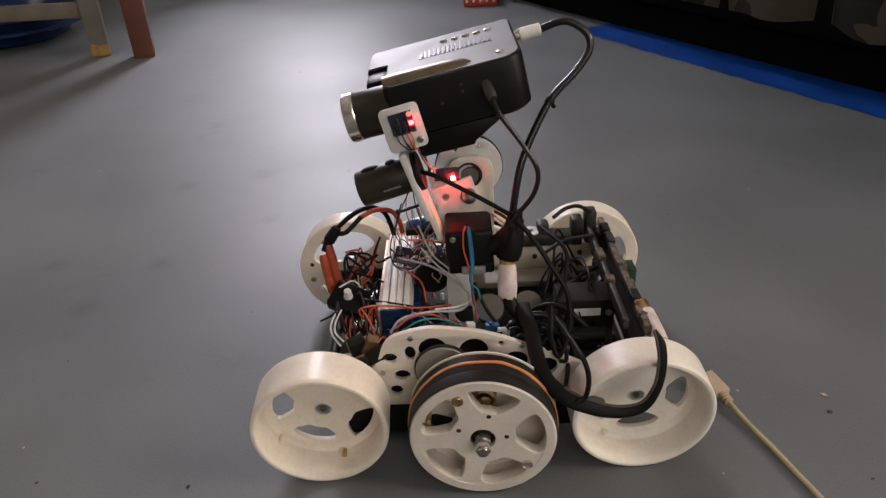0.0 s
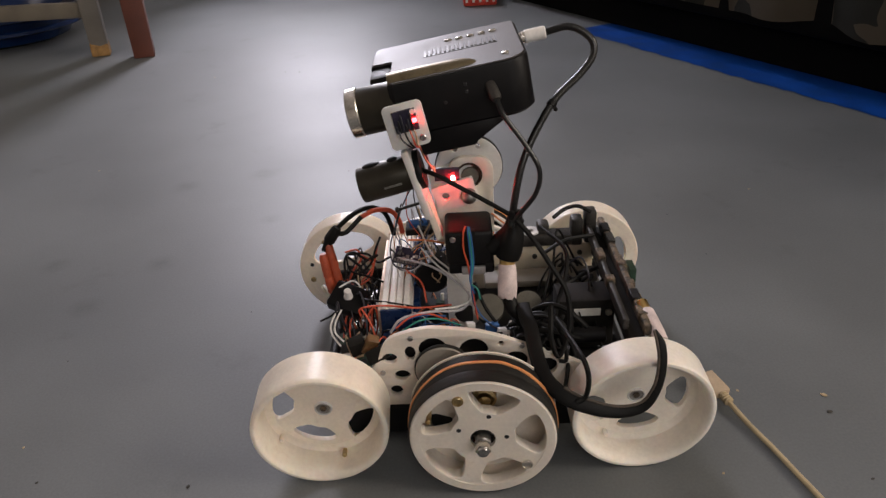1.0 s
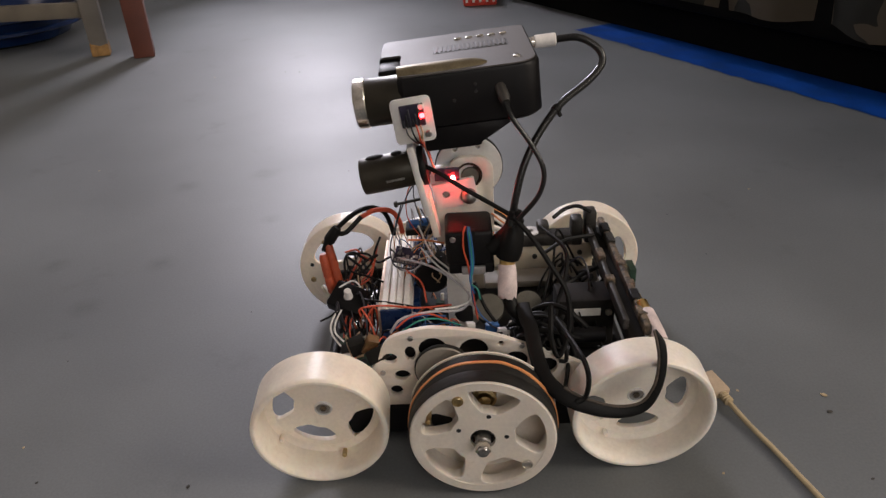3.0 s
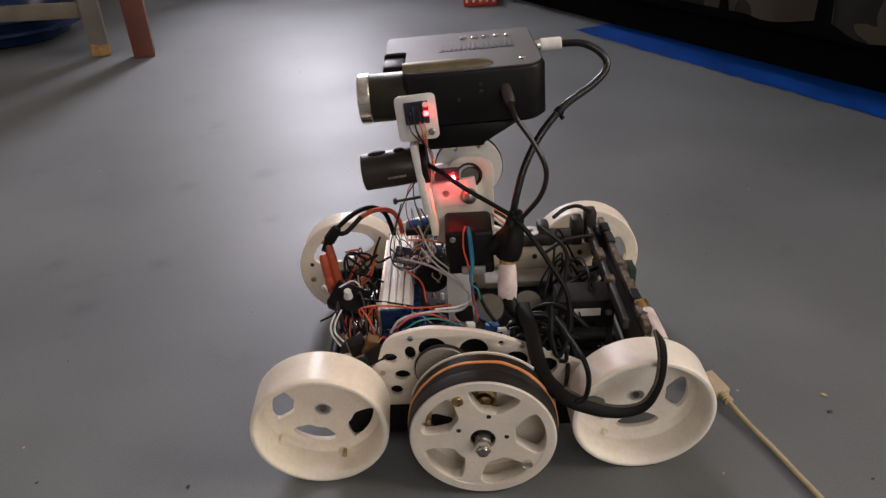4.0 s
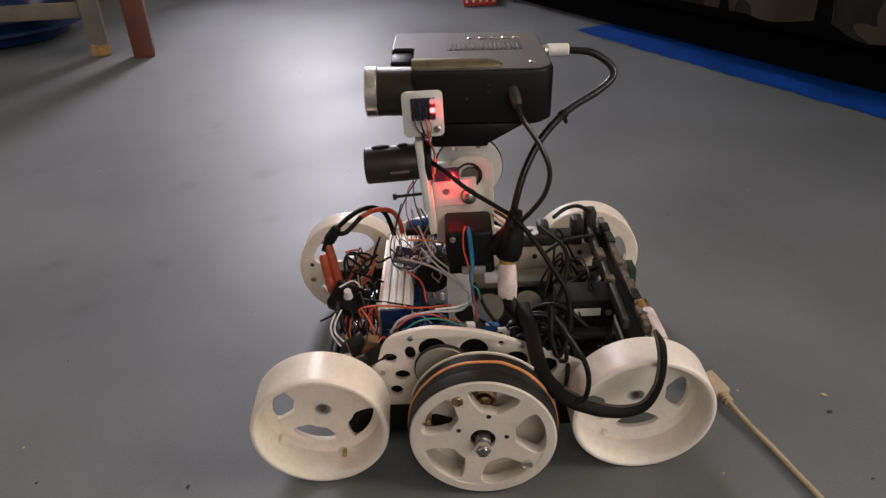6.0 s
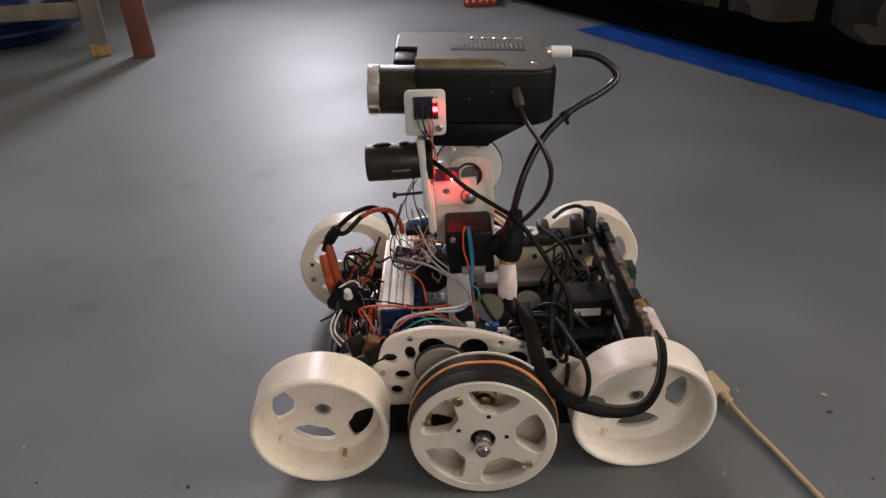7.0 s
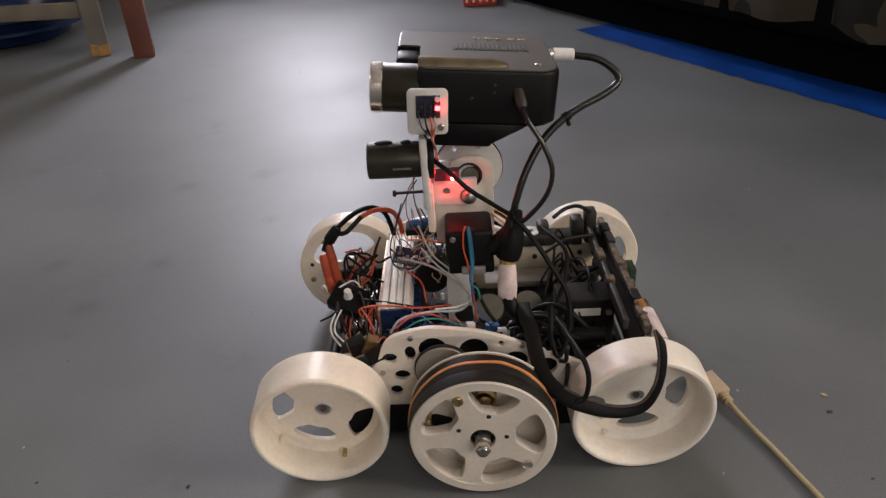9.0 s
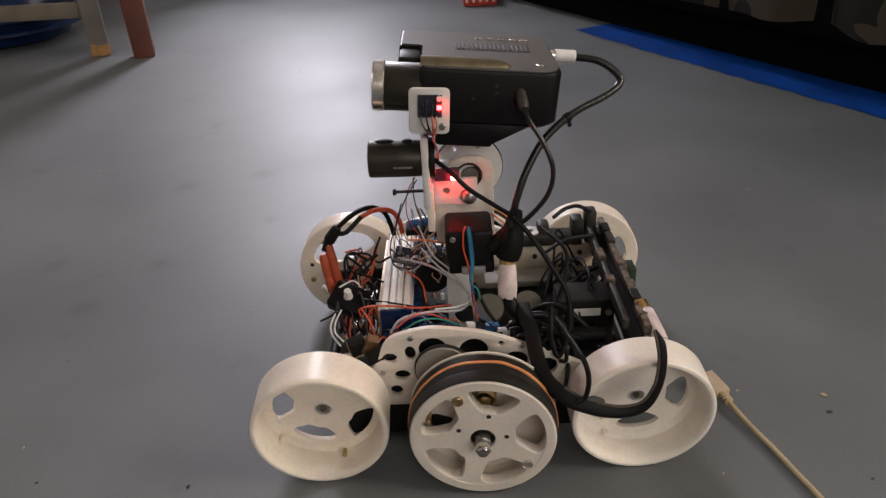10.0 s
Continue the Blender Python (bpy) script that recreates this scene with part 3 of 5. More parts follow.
def side_plate(y):
    edge = [(-0.088, 0.0485), (-0.050, 0.0480), (0.060, 0.046), (0.094, 0.048), (0.096, 0.062), (0.090, 0.078), (0.072, 0.089), (0.050, 0.0985), (0.037, 0.1045), (0.022, 0.1115), (0.0, 0.1190), (-0.022, 0.1228), (-0.040, 0.1245), (-0.058, 0.1212), (-0.0715, 0.1160), (-0.0785, 0.1065), (-0.0830, 0.0945), (-0.0895, 0.0840), (-0.0925, 0.065)]
    sm = [(q.x, q.z) for q in spline([(a, 0, b) for a, b in edge + edge[:1]], 4)[:-1]]
    holes = [ring_points(0.0068, 20, -0.0732, 0.0966, 0.85), ring_points(0.0052, 20, -0.0562, 0.1010, 1.5), ring_points(0.0125, 28, -0.0375, 0.1035), ring_points(0.0125, 28, -0.0042, 0.1010), ring_points(0.0072, 20, -0.0640, 0.0790, 0.8), ring_points(0.006, 20, -0.0700, 0.0630), ring_points(0.0030, 14, 0.0180, 0.1070), ring_points(0.0090, 24, 0.0560, 0.0820), ring_points(0.0110, 24, 0.0300, 0.0880)]
    ob = part("side_plate", plate([sm] + holes, 0.005), "print_plate", robot, "white printed side plate with round holes")
    ob.location = (0, y, 0)
    for (x, z) in ((-0.055, 0.1165), (0.035, 0.1045), (-0.08, 0.083)):
        bm = bmesh.new()
        cyl(bm, ALONG_Y @ Matrix.Translation((x, -z, -0.002)), 0.0022, 0.003, 0.0005, 14)
        part("bolt", bm, "steel", ob)


side_plate(0.053)
side_plate(0.252)


def chassis():
    bm = bmesh.new()
    box(bm, -0.118, 0.112, 0.060, 0.250, 0.046, 0.051, 0.001)
    part("deck", bm, "pcb_black", robot, "dark base deck under the electronics")
    bm = bmesh.new()
    box(bm, -0.119, 0.092, 0.0585, 0.2515, 0.011, 0.0455, 0.004)
    part("underbody", bm, "stepper_black", robot, "black underbody between the side plates")
    for x in (-0.131, 0.128):
        bm = bmesh.new()
        cyl(bm, ALONG_Y @ Matrix.Translation((x, -0.0575, 0.044)), 0.005, 0.226)
        part("axle_rod", bm, "stepper_black", robot)
        for y in (0.055, 0.245):
            bm = bmesh.new()
            x0, x1 = (x - 0.012, -0.085) if x < 0 else (0.085, x + 0.012)
            box(bm, x0, x1, y, y + 0.006, 0.045, 0.068, 0.003)
            part("axle_arm", bm, "stepper_black", robot)
    # two black sheets added as the shade behind the near plate's holes
    bm = bmesh.new()
    box(bm, -0.080, 0.070, 0.0600, 0.0620, 0.050, 0.094, 0.0006)
    part("hole_shade", bm, "stepper_black", robot)
    bm = bmesh.new()
    box(bm, -0.068, 0.020, 0.0600, 0.0620, 0.0945, 0.1125, 0.0006)
    part("hole_shade", bm, "stepper_black", robot)
    # pulley between plate and belt wheel
    bm = bmesh.new()
    lathe(bm, [(0.0215, 0.0), (0.0225, 0.001), (0.0225, 0.005), (0.020, 0.006), (0.0195, 0.0055)], ALONG_Y @ Matrix.Translation((-0.030, -0.0875, 0.0465)), 40)
    part("pulley", bm, "print_smoke", robot, "pale toothed pulley behind the wheel")
    bm = bmesh.new()
    lathe(bm, [(0.0226, 0.001), (0.0234, 0.0015), (0.0234, 0.0045), (0.0226, 0.005)], ALONG_Y @ Matrix.Translation((-0.030, -0.0875, 0.0465)), 40, False)
    part("pulley_belt", bm, "belt_rubber", robot)
    # cross members of white print in the middle of the frame
    for y, x0, x1, z0, z1 in ((0.150, -0.024, -0.001, 0.055, 0.118), (0.225, -0.030, 0.125, 0.052, 0.0995)):
        holes = [ring_points(0.012, 28, x0 + (x1 - x0) * 0.74, z0 + 0.014)]
        if y > 0.2:
            holes.append(ring_points(0.012, 28, x0 + (x1 - x0) * 0.4, z0 + 0.016))
        ob = part("cross_plate", plate([rounded(x0, x1, z0, z1, 0.006)] + holes, 0.006), "print_cream" if y > 0.2 else "print_clear", robot)
        ob.location = (0, y, 0)
    bm = bmesh.new()
    box(bm, 0.012, 0.122, 0.178, 0.203, 0.080, 0.087, 0.0015)
    part("cross_bar", bm, "print_dusk", robot, "grey printed cross bar")
    bm = bmesh.new()
    lathe(bm, [(0.0125, 0), (0.0135, 0.001), (0.0135, 0.016), (0.011, 0.018), (0.004, 0.0185)], pose(0.1010, 0.224, 0.0745, 90, 0, 0), 32)
    part("tail_motor", bm, "print_smoke", robot, "grey round motor on the tail plate")
    bm = bmesh.new()
    lathe(bm, [(0.0137, 0.010), (0.0150, 0.011), (0.0150, 0.015), (0.0137, 0.016)], pose(0.1010, 0.224, 0.0745, 90, 0, 0), 32, False)
    part("motor_belt", bm, "belt_rubber", robot)
    for x, z in ((0.112, 0.0905), (0.066, 0.088)):
        bm = bmesh.new()
        cyl(bm, pose(x, 0.2255, z, 90, 0, 0), 0.0026, 0.003, 0.0004, 14)
        part("plate_screw", bm, "dark_metal", robot)
    for x, y in ((0.013, 0.120), (0.048, 0.122)):
        bm = bmesh.new()
        lathe(bm, [(0.0125, 0), (0.0130, 0.001), (0.0130, 0.012), (0.006, 0.013)], pose(x, y + 0.012, 0.086, 42, 0, 0), 28)
        part("motor_cap", bm, "motor_grey", robot, "pale round motor end cap")


chassis()


def heat_sink():
    """A finned aluminium case lying along the robot's width, with copper-coloured end plates on a blue board."""
    bm = bmesh.new()
    x0, x1, y0, y1, z0, z1 = -0.0825, -0.0570, 0.106, 0.240, 0.088, 0.1125
    box(bm, x0, x1, y0, y1, z0, z1 - 0.003, 0.0006)
    body = part("converter", bm, "aluminium", robot, "silver finned aluminium power converter")
    n = 4
    for i in range(n):
        bm = bmesh.new()
        a = x0 + (x1 - x0) * (i + 0.06) / n
        box(bm, a, a + (x1 - x0) / n * 0.82, y0, y1, z1 - 0.004, z1 + (0.001 if i in (0, n - 1) else 0), 0.0007)
        part("fin", bm, "aluminium", body)
    for y, m in ((y0 - 0.003, "pcb_blue"), (y1, "alu_end")):
        bm = bmesh.new()
        box(bm, x0 - 0.001, x1 + 0.001, y, y + 0.003, z0 - 0.022, z1 + (0.0015 if m == "alu_end" else -0.002), 0.0006)
        part("end_plate", bm, m, body)
    bm = bmesh.new()
    box(bm, x0 - 0.004, x0 - 0.0005, y0 + 0.004, y1, z0 - 0.016, z1 - 0.006, 0.0006)
    part("side_cover", bm, "alu_end", body, "copper-brown side cover")
    bm = bmesh.new()
    box(bm, x0 - 0.002, x1 + 0.006, y0 - 0.012, y1, z0 - 0.030, z0 - 0.001, 0.001)
    part("circuit_block", bm, "pcb_blue", robot, "dark blue circuit module under the converter")


heat_sink()


def board(x, y, z, sx, sy, m, parts, seed, turn=0.0, tilt=0.0):
    """A circuit board with chips, sockets and small parts on it."""
    bm = bmesh.new()
    box(bm, -sx / 2, sx / 2, -sy / 2, sy / 2, 0, 0.0016)
    ob = part("circuit_board", bm, m, robot)
    ob.matrix_basis = pose(x, y, z, tilt, 0, turn)
    rng = random.Random(seed)
    for i in range(parts):
        a, b = rng.uniform(-0.42, 0.42) * sx, rng.uniform(-0.42, 0.42) * sy
        w, d, h = rng.uniform(0.002, 0.006), rng.uniform(0.002, 0.007), rng.uniform(0.001, 0.006)
        bm = bmesh.new()
        if rng.random() < 0.3:
            cyl(bm, Matrix.Translation((a, b, 0.0016)), w * 0.6, h + 0.004, 0.0004, 14)
            part("capacitor", bm, rng.choice(("aluminium", "chip", "pcb_blue", "steel")), ob)
        else:
            box(bm, a - w, a + w, b - d, b + d, 0.0016, 0.0016 + h, 0.0003, 1)
            part("chip", bm, rng.choice(("chip", "chip", "chip", "steel", "plug_white", "pcb_green", "wire_tan")), ob)
    return ob


board(-0.098, 0.150, 0.056, 0.040, 0.150, "pcb_green", 34, 1)
board(-0.030, 0.090, 0.070, 0.100, 0.050, "pcb_black", 36, 2, 2)
board(-0.035, 0.200, 0.074, 0.060, 0.080, "pcb_black", 22, 3)
board(-0.105, 0.092, 0.075, 0.030, 0.050, "pcb_green", 20, 4, 8, 10)
board(0.030, 0.085, 0.062, 0.050, 0.040, "pcb_black", 18, 5)
board(-0.045, 0.215, 0.110, 0.034, 0.030, "pcb_blue", 14, 7, 20)


def electronics():
    # two bullet connectors in dark orange sleeves
    for a, b in (((-0.1360, 0.1520, 0.1426), (-0.1309, 0.1470, 0.1041)), ((-0.1312, 0.1560, 0.1519), (-0.1237, 0.1500, 0.1098))):
        a, b = Vector(a), Vector(b)
        d = b - a
        bm = bmesh.new()
        m = Matrix.Translation(a) @ d.to_track_quat("Z", "Y").to_matrix().to_4x4()
        L = d.length
        lathe(bm, [(0.0028, 0), (0.0041, 0.003), (0.0043, L * 0.55), (0.0036, L * 0.6), (0.0043, L * 0.65), (0.0041, L - 0.002), (0.0030, L)], m, 18)
        part("connector", bm, "connector_red", robot, "dark orange cable connector sleeve")
    bm = bmesh.new()
    lathe(bm, [(0.0040, 0), (0.0054, 0.003), (0.0050, 0.013), (0.0038, 0.017)], look((-0.1303, 0.1540, 0.1530), (-0.1197, 0.1570, 0.1670)) @ Matrix.Rotation(math.pi, 4, "X"), 16)
    part("tape_wrap", bm, "rubber_black", robot)
    # switch box with a white knob
    bm = bmesh.new()
    box(bm, -0.016, 0.016, -0.013, 0.013, -0.008, 0.006, 0.002)
    sw = part("switch_box", bm, "plastic_black", robot, "black switch box with a white knob")
    sw.matrix_basis = pose(-0.1135, 0.128, 0.108, 25, 15, -20)
    bm = bmesh.new()
    lathe(bm, [(0.0042, 0), (0.0034, 0.002), (0.0033, 0.009), (0.0028, 0.0102)], Matrix.Translation((0, 0, 0.006)), 20)
    part("knob", bm, "plug_white", sw, "white push knob")
    # brown terminal block and the dark flap before it
    for at, size, turn, tone in (((-0.0904, 0.0700, 0.0996), (0.0050, 0.0040, 0.0095), (20, 24, 10), "amber"), ((-0.0835, 0.0580, 0.0978), (0.0090, 0.0030, 0.0060), (-35, -28, 0), "box_black"), ((-0.1017, 0.0720, 0.0975), (0.0070, 0.0050, 0.0080), (15, -12, 20), "box_black")):
        bm = bmesh.new()
        box(bm, -size[0], size[0], -size[1], size[1], -size[2], size[2], 0.0012)
        part("terminal_block", bm, tone, robot).matrix_basis = pose(*at, *turn)
    # white sockets by the side plate
    for x, y, z in ((-0.006, 0.088, 0.094), (0.021, 0.086, 0.088)):
        bm = bmesh.new()
        box(bm, -0.0038, 0.0038, -0.0032, 0.0032, 0, 0.0095, 0.0008)
        ob = part("socket", bm, "plug_white", robot, "small white plastic socket")
        ob.matrix_basis = pose(x, y, z, -15, 8, 10)
    for i in range(5):
        bm = bmesh.new()
        box(bm, -0.0006, 0.0006, -0.004, 0.004, -0.0006, 0.0006)
        ob = part("pin", bm, "plug_white", robot)
        ob.matrix_basis = pose(0.003 + 0.0024 * i, 0.083, 0.091, -50, 0, -10)
    bm = bmesh.new()
    box(bm, -0.0058, 0.0058, -0.0045, 0.0045, 0, 0.0115, 0.001)
    ob = part("trimmer", bm, "wire_blue", robot, "blue trimmer block")
    ob.matrix_basis = pose(0.014, 0.098, 0.083, -10, 0, 5)
    # loose sensor board hanging in the wires
    bm = bmesh.new()
    box(bm, -0.011, 0.011, -0.008, 0.008, 0, 0.0016)
    ob = part("sensor_board", bm, "pcb_purple", robot, "small dark sensor board")
    ob.matrix_basis = pose(-0.060, 0.150, 0.137, 38, 10, -12)
    for i in range(8):
        bm = bmesh.new()
        box(bm, -0.0009, 0.0009, -0.0012, 0.0012, 0.0016, 0.003)
        q = part("pin", bm, "steel", ob)
        q.location = (-0.009 + 0.0026 * i, -0.006, 0)
    rng = random.Random(21)
    for i in range(14):
        bm = bmesh.new()
        a, b, w = rng.uniform(-0.009, 0.009), rng.uniform(-0.004, 0.007), rng.uniform(0.0005, 0.0016)
        box(bm, a - w, a + w, b - w, b + w, 0.0016, 0.0016 + rng.uniform(0.0004, 0.0014))
        part("chip", bm, rng.choice(("chip", "steel", "wire_grey", "plug_white")), ob)
    # black round motor between converter and stepper
    bm = bmesh.new()
    lathe(bm, [(0.014, 0), (0.016, 0.002), (0.016, 0.028), (0.013, 0.030)], ALONG_Y @ Matrix.Translation((-0.038, -0.112, 0.150)), 32)
    part("motor", bm, "stepper_black", robot, "black cylindrical drive motor")


electronics()


def battery_block():
    bm = bmesh.new()
    box(bm, 0.072, 0.122, 0.105, 0.137, 0.060, 0.110, 0.002)
    ob = part("battery", bm, "box_black", robot, "black battery box with a paper label")
    bm = bmesh.new()
    box(bm, 0.084, 0.109, 0.1035, 0.106, 0.095, 0.102, 0.0002, 1)
    part("paper_label", bm, "paper_label", ob, "pale printed label")
    bm = bmesh.new()
    cyl(bm, ALONG_Y @ Matrix.Translation((0.116, -0.098, 0.102)), 0.003, 0.004)
    part("screw", bm, "steel", ob)
    for z, y in ((0.088, 0.086), (0.072, 0.078)):
        bm = bmesh.new()
        cyl(bm, ALONG_X @ Matrix.Translation((-z, y, 0.055)), 0.007, 0.055)
        part("rod", bm, "stepper_black", robot)
    # two dark rails across the tail, with worn edges
    for (x, y0, y1, z, w, h, m, clips) in ((0.1195, 0.058, 0.225, 0.1165, 0.0055, 0.011, "dark_metal", 2), (0.1355, 0.050, 0.245, 0.1150, 0.0065, 0.010, "worn_metal", 5), (0.128, 0.055, 0.240, 0.092, 0.008, 0.010, "stepper_black", 1)):
        bm = bmesh.new()
        box(bm, x - w / 2, x + w / 2, y0, y1, z - h / 2, z + h / 2, 0.002)
        rail = part("rail", bm, m, robot, "dark worn metal rail across the tail")
        rng = random.Random(int(x * 1000))
        for i in range(clips):
            y = y0 + (y1 - y0) * (i + 0.2 + 0.6 * rng.random()) / clips
            bm = bmesh.new()
            k = rng.uniform(0.003, 0.009)
            box(bm, x - w / 2 - rng.uniform(0, 0.0016), x + w / 2 + rng.uniform(0, 0.0022), y - k, y + k, z + h / 2 - rng.uniform(0.003, 0.008), z + h / 2 + rng.uniform(0.0003, 0.003), 0.0008, 1)
            part("clip", bm, rng.choice(("dark_metal", "worn_metal", "stepper_black")), rail)
    # added black filler; the gap's shade is put into its colour
    bm = bmesh.new()
    box(bm, 0.1215, 0.1340, 0.052, 0.240, 0.101, 0.1105, 0.001)
    part("rail_gap_fill", bm, "box_black", robot, "black fill for the dark gap between the rails")
    # black motor and its cap between the near plate and the battery
    bm = bmesh.new()
    lathe(bm, [(0.013, 0), (0.015, 0.002), (0.015, 0.030), (0.0165, 0.031), (0.0165, 0.042), (0.010, 0.045)], ALONG_X @ Matrix.Translation((-0.080, 0.086, 0.032)), 28)
    part("drive_motor", bm, "stepper_black", robot, "black drive motor beside the side plate")
    bm = bmesh.new()
    box(bm, 0.1628, 0.1698, 0.2150, 0.2350, 0.0480, 0.0720, 0.0005)
    part("tail_board", bm, "pcb_green", robot, "dark green circuit board at the tail")
    for y, z in ((0.150, 0.1215), (0.118, 0.1205), (0.095, 0.1205)):
        bm = bmesh.new()
        box(bm, 0.1345, 0.1405, y - 0.0045, y + 0.0045, z - 0.006, z - 0.0004, 0.0012)
        part("terminal", bm, "worn_metal" if y > 0.1 else "brass", robot, "worn brass terminal on the tail rail")
    # lugs at the far end
    for x, y, h in ((0.108, 0.228, 0.03), (0.122, 0.232, 0.036), (0.075, 0.235, 0.022)):
        bm = bmesh.new()
        box(bm, x - 0.006, x + 0.006, y - 0.008, y + 0.008, 0.10, 0.10 + h, 0.003)
        part("lug", bm, "dark_metal", robot)
    bm = bmesh.new()
    box(bm, 0.020, 0.112, 0.222, 0.240, 0.100, 0.112, 0.002)
    part("tail_bracket", bm, "dark_metal", robot)
    bm = bmesh.new()
    lathe(bm, [(0.0035, 0), (0.009, 0.0), (0.009, 0.002), (0.0035, 0.002)], pose(0.062, 0.232, 0.1125), 24, False)
    part("washer", bm, "plug_white", robot)


battery_block()


def yoke():
    """The fixed upright that carries the tilting head."""
    bm = bmesh.new()
    box(bm, -0.0235, 0.0165, 0.1085, 0.1495, 0.1489, 0.181, 0.004, 3)
    st = part("stepper_motor", bm, "stepper_black", robot, "black square stepper motor")
    bm = bmesh.new()
    cyl(bm, ALONG_Y @ Matrix.Translation((-0.0172, -0.1745, 0.1072)), 0.0026, 0.002)
    part("screw", bm, "steel", st)
    bm = bmesh.new()
    box(bm, -0.0085, 0.0015, 0.1065, 0.112, 0.1785, 0.1825, 0.0006)
    part("connector", bm, "stepper_black", st)
    bm = bmesh.new()
    box(bm, -0.0105, 0.0095, 0.1055, 0.1085, 0.1418, 0.1490, 0.0005)
    part("face_plate", bm, "silver_tape", st, "silver plate below the motor")
    bm = bmesh.new()
    box(bm, -0.0215, 0.0175, 0.1130, 0.150, 0.138, 0.1499, 0.002)
    part("motor_base", bm, "stepper_black", robot)
    edge = [(-0.030, 0.150), (0.0190, 0.150)] + [(0.0060 + 0.0130 * math.cos(radians(a)), 0.2165 + 0.0130 * math.sin(radians(a))) for a in range(0, 91, 10)] + [(-0.0050 + 0.0120 * math.cos(radians(a)), 0.2175 + 0.0120 * math.sin(radians(a))) for a in range(90, 181, 10)] + [(-0.0180, 0.206), (-0.030, 0.205)]
    up = part("upright", plate([edge, ring_points(0.0118, 28, -0.0008, 0.2140), ring_points(0.004, 16, -0.019, 0.1935)], 0.006, 0.0012), "print_plate", robot, "white printed upright lit red by a lamp")
    up.location = (0, 0.150, 0)
    disc = part("pulley_disc", plate([ring_points(0.0285, 64, 0.0, 0.0), ring_points(0.003, 12, -0.012, 0.018), ring_points(0.003, 12, 0.008, 0.020)], 0.007), "print_clear", robot, "translucent white tilt pulley disc")
    disc.location = (0.0, 0.166, 0.2140)
    bm = bmesh.new()
    lathe(bm, [(0.0290, 0.0015), (0.0299, 0.002), (0.0299, 0.0055), (0.0290, 0.006)], ALONG_Y @ Matrix.Translation((0.0, -0.2140, 0.166)), 64, False)
    part("drive_belt", bm, "belt_rubber", robot, "thin black belt round the pulley disc")
    bm = bmesh.new()
    lathe(bm, [(0.0117, 0.001), (0.0115, -0.0014), (0.0098, -0.0014), (0.0092, 0.006), (0.0117, 0.006)], ALONG_Y @ Matrix.Translation((-0.0008, -0.2140, 0.151)), 28, False)
    part("bearing", bm, "bearing_brown", robot)
    bm = bmesh.new()
    lathe(bm, [(0.0082, 0.02), (0.0082, 0.003), (0.0072, 0.0015), (0.0020, 0.0015)], ALONG_Y @ Matrix.Translation((0.0006, -0.2125, 0.150)), 24)
    part("axle", bm, "motor_grey", robot)
    bm = bmesh.new()
    lathe(bm, [(0.0068, 0.004), (0.0068, -0.006), (0.0062, -0.0085), (0.0046, -0.0105), (0.0020, -0.0114)], ALONG_Y @ Matrix.Translation((-0.0012, -0.1968, 0.150)), 24)
    part("shaft", bm, "steel", robot, "domed steel shaft end")
    # sensor board with the lower red lamp
    bm = bmesh.new()
    box(bm, -0.030, -0.0090, 0.1425, 0.1448, 0.2130, 0.2245, 0.0004)
    sb = part("sensor_board", bm, "pcb_purple", robot, "small sensor board with a lit red lamp")
    bm = bmesh.new()
    box(bm, -0.0160, -0.0128, 0.1396, 0.1425, 0.2146, 0.2178, 0.0008)
    part("led", bm, "led_red_low", sb, "lit red lamp")
    bm = bmesh.new()
    box(bm, -0.060, -0.020, 0.165, 0.185, 0.150, 0.156, 0.001)
    part("bracket", bm, "box_black", robot)
    for at, w in (((-0.0518, 0.1680, 0.1611), 0.0045), ((-0.0419, 0.1700, 0.1613), 0.0034)):
        bm = bmesh.new()
        box(bm, -w, w, -0.003, 0.003, -0.0026, 0.0026, 0.0005)
        part("plug", bm, "wire_blue", robot, "small blue plug").matrix_basis = pose(*at, 20, 8, 15)


yoke()


